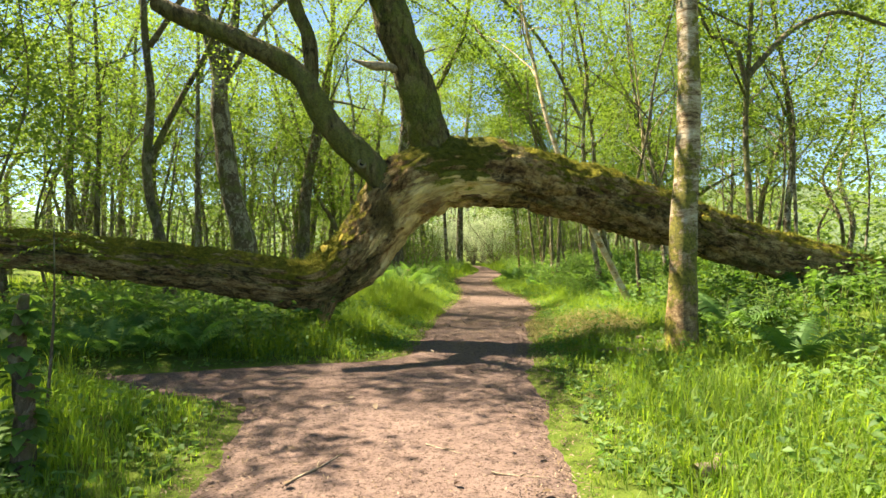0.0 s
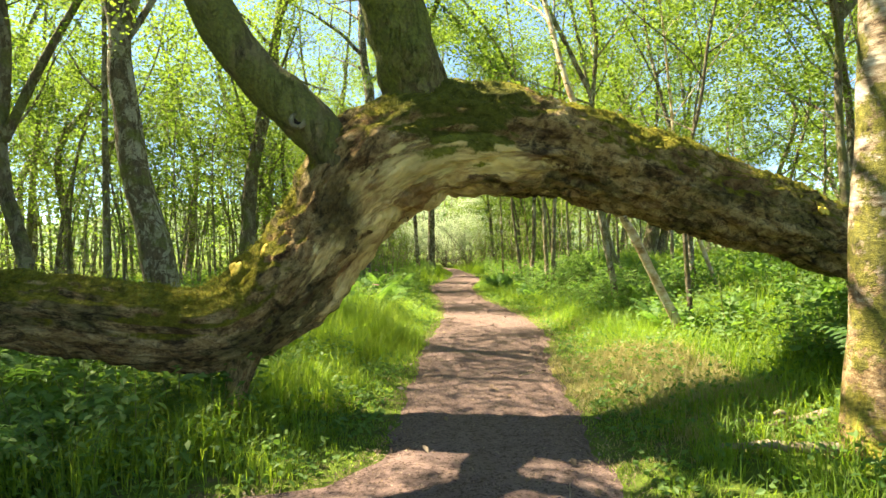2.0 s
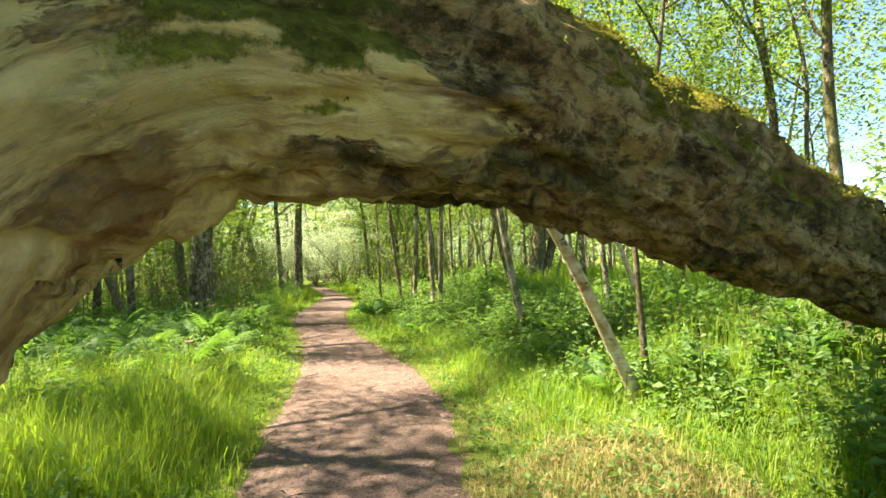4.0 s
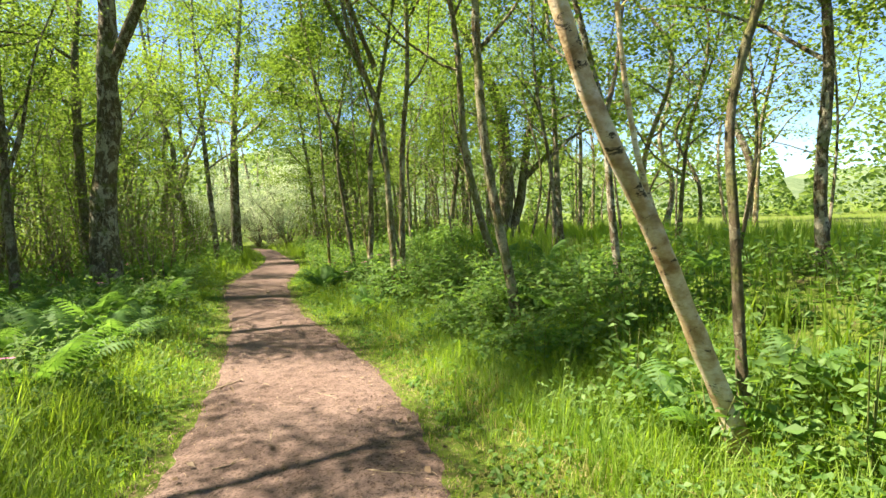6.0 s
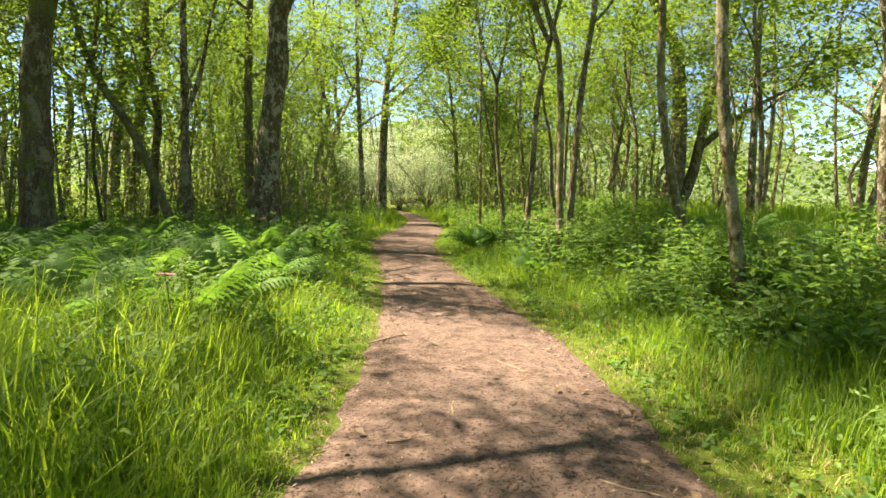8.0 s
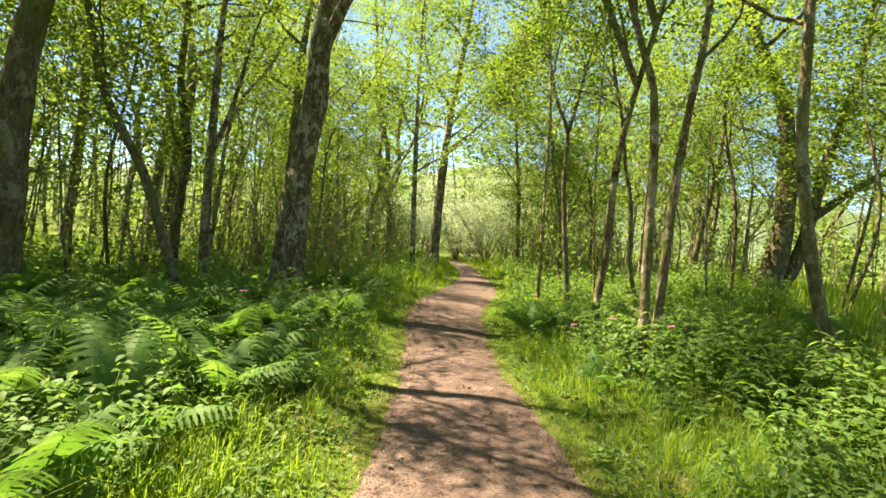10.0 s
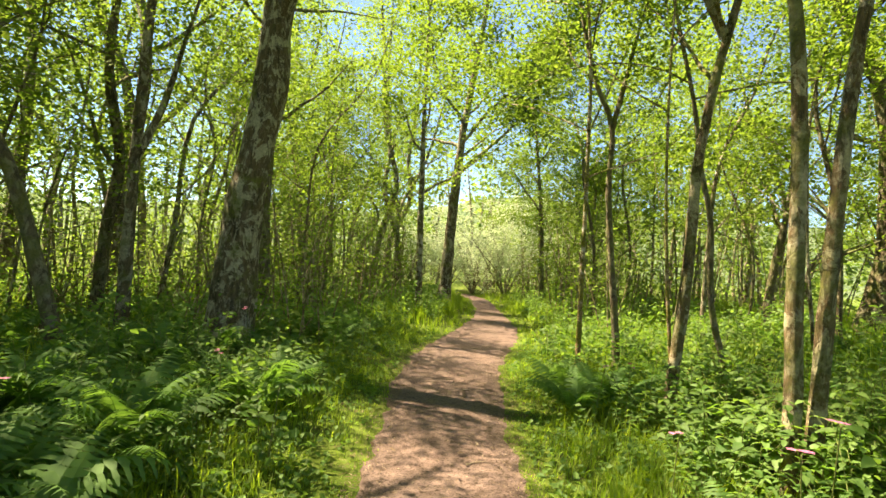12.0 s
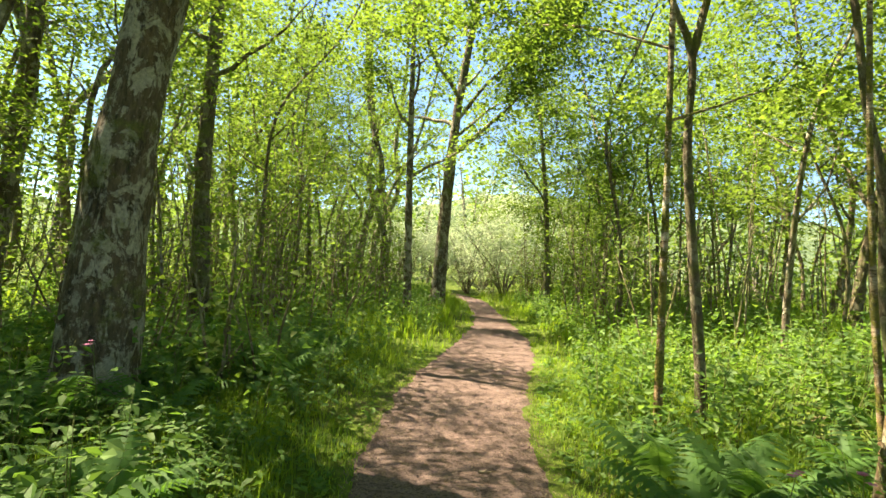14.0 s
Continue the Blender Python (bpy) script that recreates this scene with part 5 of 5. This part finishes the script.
def undergrowth(spots, seed, label):
    """Brush further off, too thick to count: domes of small leaves on many stalks."""
    rng = np.random.default_rng(seed)
    pts, rods = [], []
    for x, y, hgt in spots:
        g = float(ground_z(np.array(x), np.array(y)))
        for k in range(7):
            a, r = rng.uniform(0, 6.28), hgt * rng.uniform(0.1, 0.55)
            top = np.array((x + math.cos(a) * r, y + math.sin(a) * r, g + hgt * rng.uniform(0.55, 1.1)))
            foot = np.array((x + math.cos(a) * r * 0.3, y + math.sin(a) * r * 0.3, g - 0.03))
            if k % 3 == 0:
                rods.append(np.array([(*foot, 0.006), (*(foot * 0.45 + top * 0.55 + np.array((0, 0, 0.06))), 0.005), (*top, 0.002)]))
            t = rng.random(13) ** 0.8
            pts.append(foot + (top - foot) * t[:, None] + rng.normal(0, 1, (13, 3)) * (0.09, 0.09, 0.05))
    v, f = tubes(rods, 3)
    tagged(new("undergrowth", mesh("undergrowth", v, f, STEM)), "thin stalks of the woodland undergrowth", "undergrowth", kind="stuff")
    v, f = kites(np.vstack(pts), 0.105, 0.062, rng, 0.55)
    tagged(new("undergrowth", mesh("undergrowth", v, f, HERB, False)), label, "undergrowth", kind="stuff")


undergrowth([(x, y, rng.uniform(0.5, 1.0)) for x, y, d in scatter(420, -10, 0.9, 18.5, 40, 0.65)], 41, "knee-high green brush between the trunks")
undergrowth([(x, y, rng.uniform(0.5, 0.95)) for x, y, d in scatter(240, 2.6, 8, 21, 42, 0.7)], 42, "knee-high green brush beside the path")
undergrowth([(x, y, rng.uniform(0.3, 0.7)) for x, y, d in scatter(170, -9, -1.6, 6.6, 14, 0.8)], 43, "low green brush on the woodland floor")
undergrowth([(x, y, rng.uniform(0.35, 0.8)) for x, y, d in scatter(150, 2.8, 8, 5, 16, 1.3)], 44, "low green brush in the tall grass")
for x, y, d in scatter(12, -5, -1.5, 2.2, 4.6, 0.9):
    herb(x, y, rng.uniform(0.4, 0.6), int(rng.integers(5)), HB)


for x, y, d in scatter(22, -2.8, -0.6, 11.4, 13.6, 0.75):
    herb(x, y, rng.uniform(0.55, 0.85), int(rng.integers(5)), "tall nettles and weeds standing in long grass", "nettle_clump")
for x, y, d in scatter(26, -2.6, -0.3, 17.5, 22.0, 0.7):
    herb(x, y, rng.uniform(0.4, 0.62), int(rng.integers(5)), "pale-leaved flowering weeds at the edge of the ferns", "flowering_weed")


def blossom_bush(x, y, h, seed):
    rng = np.random.default_rng(seed)
    sh = thing("blossom_bush", (x, y, 0), "pale bush at the bend of the path", "bush", "pale bushes at the bend")
    arms = []
    for i in range(14):
        a = rng.uniform(0, 6.28)
        l = grow_limb((0, 0, -0.1), unit(np.array((math.cos(a) * 0.5, math.sin(a) * 0.5, 1))), h * rng.uniform(0.6, 1.1), 0.04, rng, 0.2)
        v, f = tube(l, 5)
        part("branch", mesh("branch", v, f, BARK_GREY), sh)
        arms.append(l)
    c = crown_points(arms, 5200, rng, 0.5)
    v, f = kites(c, 0.11, 0.09, rng, 0.9)
    part("crown", mesh("crown", v, f, LEAF_PALE, False), sh, "pale green to whitish leaves", kind="stuff")


for k, (x, y, h) in enumerate(((2.6, 47.5, 5.0), (4.4, 46.0, 6.0), (1.0, 50.5, 6.5), (6.2, 47.5, 7.0), (-1.0, 49.5, 4.5), (3.6, 51, 8))):
    blossom_bush(x, y, h, 90 + k)


# ---- grass ----
def blades(name, x, y, h, w, mat, label, seed, bend=0.45):
    """Curved blades of two segments and a tip, joined."""
    rng = np.random.default_rng(seed)
    n = len(x)
    z = ground_z(x, y) - 0.02
    a = rng.uniform(0, 6.28, n)
    out = np.stack([np.cos(a), np.sin(a), np.zeros(n)], -1)
    side = np.stack([-np.sin(a), np.cos(a), np.zeros(n)], -1)
    b = (bend * rng.uniform(0.15, 1.4, n))[:, None]
    h, w = h[:, None], (w * rng.uniform(0.7, 1.3, n))[:, None]
    p0 = np.stack([x, y, z], -1)
    up = np.array((0, 0, 1.0))
    p1 = p0 + up * h * 0.55 + out * h * b * 0.28
    p2 = p0 + up * h * (1 - 0.25 * b) + out * h * b * 0.95
    v = np.stack([p0 - side * w / 2, p0 + side * w / 2, p1 - side * w * 0.4, p1 + side * w * 0.4, p2], 1).reshape(-1, 3)
    k = np.arange(n)[:, None] * 5
    me = mesh(name, v, [np.hstack([k, k + 1, k + 3, k + 2]), np.hstack([k + 2, k + 3, k + 4])], mat, True)
    return tagged(new(name, me), label, "grass", kind="stuff")


def sward(n, x0, x1, y0, y1, seed, near, far):
    """Random feet and heights: low at the way's edge, tall further off, in tussocks."""
    rng = np.random.default_rng(seed)
    x, y = rng.uniform(x0, x1, n), rng.uniform(y0, y1, n)
    t = rng.integers(0, max(1, n // 40), n)
    tx, ty = rng.uniform(x0, x1, max(1, n // 40)), rng.uniform(y0, y1, max(1, n // 40))
    tuft = rng.random(n) < 0.55
    x = np.where(tuft, tx[t] + rng.normal(0, 0.07, n), x)
    y = np.where(tuft, ty[t] + rng.normal(0, 0.07, n), y)
    d = off_path(x, y)
    keep = d + 0.10 * wave(x, y, 3.1) > rng.exponential(0.05, n) - 0.08
    x, y, d, tuft = x[keep], y[keep], d[keep], tuft[keep]
    g = smooth(0.0, 0.95, d + 0.25 * wave(x, y, 1.1))
    h = (near + (far - near) * g) * rng.uniform(0.5, 1.25, len(x)) * np.where(tuft, 1.15, 0.8)
    return x, y, h


LUSH = "lush bright green grass along the footpath"
x, y, h = sward(46000, -2.6, 0.7, 6.3, 15.5, 1, 0.05, 0.36)
blades("grass", x, y, h, 0.007, GRASS, LUSH, 1, 0.8)
x, y, h = sward(54000, 0.8, 5.2, 2.0, 15.5, 2, 0.05, 0.30)
worn = ((x - 2.1) / 0.95) ** 2 + ((y - 8.8) / 1.1) ** 2 + 0.5 * wave(x, y, 2.0) < 1.0
h = np.where(worn, h * 0.35, h)
blades("grass", x, y, h, 0.007, GRASS, LUSH, 2, 0.9)
x, y, h = sward(41000, -1.6, 4.4, 15.5, 27, 3, 0.06, 0.32)
blades("grass", x, y, h, 0.008, GRASS, LUSH, 3, 0.8)
x, y, h = sward(17000, -2.8, 0.0, 9.8, 13.6, 12, 0.10, 0.62)
blades("tall_grass", x, y, h, 0.006, GRASS, "tall bright seeding grass beside the path", 12, 0.75)
x, y, h = sward(800, -2.7, -0.1, 10.4, 13.6, 15, 0.25, 0.85)
blades("tall_grass", x, y, h, 0.009, GRASS, "long arching flowering grass stalks before the bracken", 15, 0.9)
x, y, h = sward(6000, 2.7, 5.0, 10.5, 16, 13, 0.10, 0.42)
blades("tall_grass", x, y, h, 0.006, GRASS, "tall bright seeding grass beside the path", 13, 0.9)
x, y, h = sward(15000, -4.5, -1.2, 1.6, 5.4, 4, 0.05, 0.20)
blades("grass", x, y, h, 0.007, GRASS, "short bright grass by the worn clearing", 4)
x, y, h = sward(20000, -4, 7, 27, 46, 5, 0.12, 0.5)
blades("grass", x, y, h, 0.02, GRASS, LUSH, 5)
x, y, h = sward(26000, 4.5, 18, 6, 40, 6, 0.2, 0.5)
blades("meadow_grass", x, y, h, 0.018, GRASS, "tall meadow grass beyond the trees", 6)
x, y, h = sward(16000, -16, -2.5, 5, 34, 7, 0.15, 0.45)
blades("grass", x, y, h, 0.016, GRASS, "thin grass on the shaded woodland floor", 7)
x, y, h = sward(13000, 1.0, 3.0, 6.5, 16, 8, 0.05, 0.14)
blades("dry_grass", x, y, h, 0.007, DRY, "straw-coloured dry grass at the path's edge", 8, 0.9)
x, y, h = sward(11000, 1.2, 3.1, 7.6, 10.0, 14, 0.08, 0.20)
blades("dry_grass", x, y, h, 0.007, DRY, "patch of sun-bleached grass beside the path", 14, 1.0)
x, y, h = sward(5000, -1.0, 0.6, 6.3, 18, 9, 0.05, 0.14)
blades("dry_grass", x, y, h, 0.007, DRY, "straw-coloured dry grass at the path's edge", 9, 0.9)


# ---- low herbs between the grass ----
def low_herbs(n, x0, x1, y0, y1, size, high, seed, label):
    rng = np.random.default_rng(seed)
    m = max(1, n // 14)
    cx, cy, ch = rng.uniform(x0, x1, m), rng.uniform(y0, y1, m), rng.uniform(0.2, 1.0, m)
    k = rng.integers(0, m, n)
    x, y = cx[k] + rng.normal(0, 0.10, n), cy[k] + rng.normal(0, 0.10, n)
    d = off_path(x, y)
    ok = d > 0.04 + 0.1 * rng.random(n)
    x, y, d, k = x[ok], y[ok], d[ok], k[ok]
    z = ground_z(x, y) + 0.015 + high * ch[k] * rng.random(len(x)) * smooth(-0.1, 0.9, d)
    v, f = kites(np.stack([x, y, z], -1), size, size * 0.66, rng, 0.5)
    tagged(new("low_herbs", mesh("low_herbs", v, f, HERB, False)), label, "herbs", kind="stuff")


low_herbs(15000, -3.4, 0.6, 6.3, 16, 0.06, 0.36, 21, "low broad-leaved weeds among the verge grass")
low_herbs(17000, 1.0, 5.5, 2.5, 16, 0.06, 0.32, 22, "low broad-leaved weeds among the verge grass")
low_herbs(14000, -2.5, 4.6, 16, 28, 0.07, 0.40, 23, "low broad-leaved weeds among the verge grass")
low_herbs(7000, -6, -1.2, 2, 7, 0.06, 0.25, 24, "low broad-leaved weeds by the clearing")
low_herbs(12000, -12, -2, 7, 30, 0.10, 0.5, 25, "low green growth on the woodland floor")


# ---- flowers ----
def campion(x, y, h, seed):
    rng = np.random.default_rng(seed)
    g = float(ground_z(np.array(x), np.array(y)))
    fl = thing("pink_flower", (x, y, g), "pink campion in flower on a tall green stem", "flower", "pink flowers of the verge")
    top = np.array((rng.normal(0, 0.04), rng.normal(0, 0.04), h))
    v, f = tube(spline([(0, 0, -0.02, 0.004), (top[0] * 0.3, top[1] * 0.3, h * 0.5, 0.0035), (*top, 0.003)], 0.05), 5)
    part("stem", mesh("stem", v, f, STEM), fl)
    for i in range(3):
        c = top + np.array((rng.normal(0, 0.02), rng.normal(0, 0.02), rng.uniform(-0.03, 0.02)))
        for j in range(5):
            a = j * 1.2566 + i
            d = unit(np.array((math.cos(a), math.sin(a), 0.5)))
            v, f4, f3 = leaf_on(c, d, np.array((0, 0, 1.0)), 0.028, 0.022)
            part("petal", mesh("petal", v, [np.array(f4), np.array(f3)], PETAL), fl)
    for q in (0.25, 0.5, 0.72):
        for s in (0, math.pi):
            d = unit(np.array((math.cos(q * 9 + s), math.sin(q * 9 + s), 0.35)))
            v, f4, f3 = leaf_on(np.array((top[0] * q, top[1] * q, h * q)), d, np.array((0, 0, 1.0)), 0.09, 0.03)
            part("leaf", mesh("leaf", v, [np.array(f4), np.array(f3)], HERB), fl)


for k, (x, y, h) in enumerate(((-0.79, 12.85, 0.80), (2.75, 16.9, 0.95), (3.05, 17.2, 1.0), (3.2, 16.7, 0.9), (2.6, 17.9, 0.75), (-1.1, 17.2, 0.9), (2.75, 20.2, 0.7), (3.0, 20.0, 0.75), (-1.3, 21.4, 0.85), (-0.8, 19.4, 0.7))):
    campion(x, y, h, 400 + k)


# ---- litter, stones, sticks ----
rng = np.random.default_rng(55)


def on_path(n, y0, y1):
    y = y0 + (y1 - y0) * rng.random(n) ** 1.2
    l, r = edges(y)
    u = rng.uniform(-0.05, 1.05, n)
    u = np.where(rng.random(n) < 0.4, np.where(u < 0.5, u * 0.35, 1 - (1 - u) * 0.35), u)
    return l + (r - l) * u, y


x, y = on_path(9500, 1.5, 26)
c = np.stack([x, y, path_z(x, y) + 0.016], -1)
v, f = kites(c, 0.018 * rng.uniform(0.5, 2.0, len(c)), 0.010, rng, 0.35)
tagged(new("leaf_litter", mesh("leaf_litter", v, f, LITTER, False)), "scattered dry leaf fragments and chips on the path", "leaf litter", kind="stuff")
x, y = on_path(150, 2.0, 20)
v, f = kites(np.stack([x, y, path_z(x, y) + 0.022], -1), 0.07, 0.045, rng, 0.25)
tagged(new("dead_leaves", mesh("dead_leaves", v, f, LITTER, False)), "curled tan dead leaves lying on the path", "leaf litter", kind="stuff")
y = rng.uniform(2, 26, 6500)
l, r = edges(y)
x = np.where(rng.random(len(y)) < 0.5, l + rng.normal(0.05, 0.12, len(y)), r - rng.normal(0.05, 0.12, len(y)))
v, f = kites(np.stack([x, y, path_z(x, y) + 0.012], -1), 0.05, 0.006, rng, 0.2)
tagged(new("straw_litter", mesh("straw_litter", v, f, LITTER, False)), "dry straw and stalk bits along the path's edge", "leaf litter", kind="stuff")
x, y = on_path(3400, 1.5, 25)
r = rng.uniform(0.003, 0.010, len(x))
oc = np.array([(1, 0, 0), (0, 1, 0), (-1, 0, 0), (0, -1, 0), (0, 0, 0.7), (0, 0, -0.7)])
tri = np.array([(0, 1, 4), (1, 2, 4), (2, 3, 4), (3, 0, 4), (1, 0, 5), (2, 1, 5), (3, 2, 5), (0, 3, 5)])
v = np.stack([x, y, path_z(x, y) + 0.008], -1)[:, None, :] + oc[None] * r[:, None, None] * rng.uniform(0.6, 1.3, (len(x), 6, 1))
f = (tri[None] + (np.arange(len(x)) * 6)[:, None, None]).reshape(-1, 3)
tagged(new("gravel", mesh("gravel", v.reshape(-1, 3), f, PEBBLE)), "fine reddish grit and small stones on the path", "gravel", kind="stuff")


def stick(x, y, length, turn, r, seed, label="thin dry stick lying on the path", dz=0.0):
    rng = np.random.default_rng(seed)
    z = float(path_z(np.array(x), np.array(y))) + r * 0.7 + dz
    st = thing("stick", (x, y, z), label, "stick")
    rows, p = [], np.array((-length / 2, 0, 0.0))
    for i in range(6):
        rows.append((*p, r * (1 - 0.12 * i)))
        p = p + np.array((length / 5, rng.normal(0, length * 0.035), rng.normal(0, r * 0.25)))
    v, f = tube(spline(rows, length / 14), 7, 0.25, 20, seed)
    me = mesh("bark", v, f, DEAD)
    part("shaft", me, st, "", pose(0, 0, 0, 0, 0, turn))
    side = spline([(0, 0, 0, r * 0.6), (length * 0.1, length * 0.08, r, r * 0.5), (length * 0.22, length * 0.13, r * 1.2, r * 0.25)], length / 20)
    v, f = tube(side, 5)
    part("spur", mesh("spur", v, f, DEAD), st, "", pose(0, 0, 0, 0, 0, turn))


for k, (x, y, ln, a, r) in enumerate(((0.55, 14.18, 0.42, 35, 0.010), (0.02, 3.6, 0.28, -40, 0.006), (0.45, 3.2, 0.32, -20, 0.006), (-0.7, 3.3, 0.5, 60, 0.008), (-0.9, 4.6, 0.35, 20, 0.007), (-1.4, 5.5, 0.4, 10, 0.008),
                                      (0.7, 6.2, 0.3, 70, 0.006), (-0.2, 5.6, 0.3, -60, 0.006), (1.1, 9.2, 0.4, 50, 0.008), (0.3, 10.0, 0.3, 10, 0.006), (1.6, 11.6, 0.34, -30, 0.006), (0.9, 12.6, 0.24, 80, 0.005),
                                      (0.6, 12.2, 0.26, 15, 0.006), (1.5, 13.4, 0.3, -50, 0.006), (1.2, 15.4, 0.25, 20, 0.005), (0.9, 17.6, 0.28, -15, 0.006), (1.5, 19.2, 0.22, 40, 0.006), (1.5, 21.9, 0.10, 5, 0.014))):
    stick(x, y, ln, a, r, 700 + k)
stick(2.2, 6.5, 0.8, 170, 0.045, 731, "short mossy dead branch at the birch's foot", 0.06)
stick(2.55, 7.0, 0.7, 185, 0.06, 732, "rotting log half sunk in the grass", 0.08)
stick(1.55, 3.2, 0.3, 20, 0.05, 733, "rotten stump end among the grass", 0.02)


def ivy_post(x, y, h, seed):
    """A dead stem wrapped in dark ivy."""
    rng = np.random.default_rng(seed)
    iv = thing("ivied_stem", (x, y, float(ground_z(np.array(x), np.array(y)))), "dark dead sapling wrapped in ivy", "sapling")
    p = spline([(0, 0, -0.1, 0.06), (0.03, 0, h * 0.4, 0.05), (-0.02, 0.02, h * 0.75, 0.04), (0.03, 0, h, 0.02)], 0.08)
    v, f = tube(p, 9, 0.3, 9.0, seed)
    part("trunk", mesh("trunk", v, f, BARK_DARK), iv)
    V, F4, F3, o = [], [], [], 0
    for i in range(230):
        q = p[int(len(p) * 0.95 * rng.random() ** 1.3)]
        a = rng.uniform(0, 6.28)
        d = unit(np.array((math.cos(a), math.sin(a), rng.uniform(-0.6, 0.3))))
        v, f4, f3 = leaf_on(q[:3] + d * q[3], d, np.array((0, 0, 1.0)), rng.uniform(0.06, 0.11), rng.uniform(0.05, 0.09))
        V.append(v), F4.append(np.array(f4) + o), F3.append(np.array(f3) + o)
        o += len(v)
    part("ivy", mesh("ivy", np.vstack(V), [np.vstack(F4), np.vstack(F3)], HERB), iv, "dark ivy leaves", kind="stuff")


ivy_post(-2.15, 2.95, 1.0, 3)


def rowan_sapling(x, y, h, seed):
    """A thin sapling with feathered leaves near its top."""
    rng = np.random.default_rng(seed)
    sa = thing("rowan_sapling", (x, y, float(ground_z(np.array(x), np.array(y)))), "young rowan sapling with feathered light green leaves", "sapling")
    p = spline([(0, 0, -0.05, 0.012), (0.04, 0.02, h * 0.5, 0.009), (0.02, 0.05, h, 0.004)], 0.05)
    v, f = tube(p, 6, 0.2, 9.0, seed)
    part("stem", mesh("stem", v, f, BARK_DARK), sa)
    for i in range(11):
        b = p[int(len(p) * rng.uniform(0.6, 0.99))][:3]
        a = i * 2.4 + rng.normal(0, 0.3)
        d = unit(np.array((math.cos(a), math.sin(a), rng.uniform(0.0, 0.35))))
        rib = [b + d * t * 0.30 - np.array((0, 0, 0.14 * t * t)) for t in np.linspace(0, 1, 8)]
        V, F4, F3, o = [], [], [], 0
        for q in rib[1:]:
            for sg in (-1, 1):
                sd = unit(np.array((-d[1] * sg, d[0] * sg, -0.1)) + d * 0.35)
                v, f4, f3 = leaf_on(q, sd, np.array((0, 0, 1.0)), 0.07, 0.026)
                V.append(v), F4.append(np.array(f4) + o), F3.append(np.array(f3) + o)
                o += len(v)
        part("leaf", mesh("leaf", np.vstack(V), [np.vstack(F4), np.vstack(F3)], LEAF), sa)


rowan_sapling(-2.85, 4.1, 1.45, 21)
rowan_sapling(-3.3, 3.9, 1.7, 22)
for x, y, k in ((-2.35, 3.05, 0.6), (-1.95, 2.75, 0.45), (-2.6, 3.5, 0.7), (-2.2, 2.6, 0.5)):
    herb(x, y, k, 3, "dark broad-leaved nettles round a dead sapling")
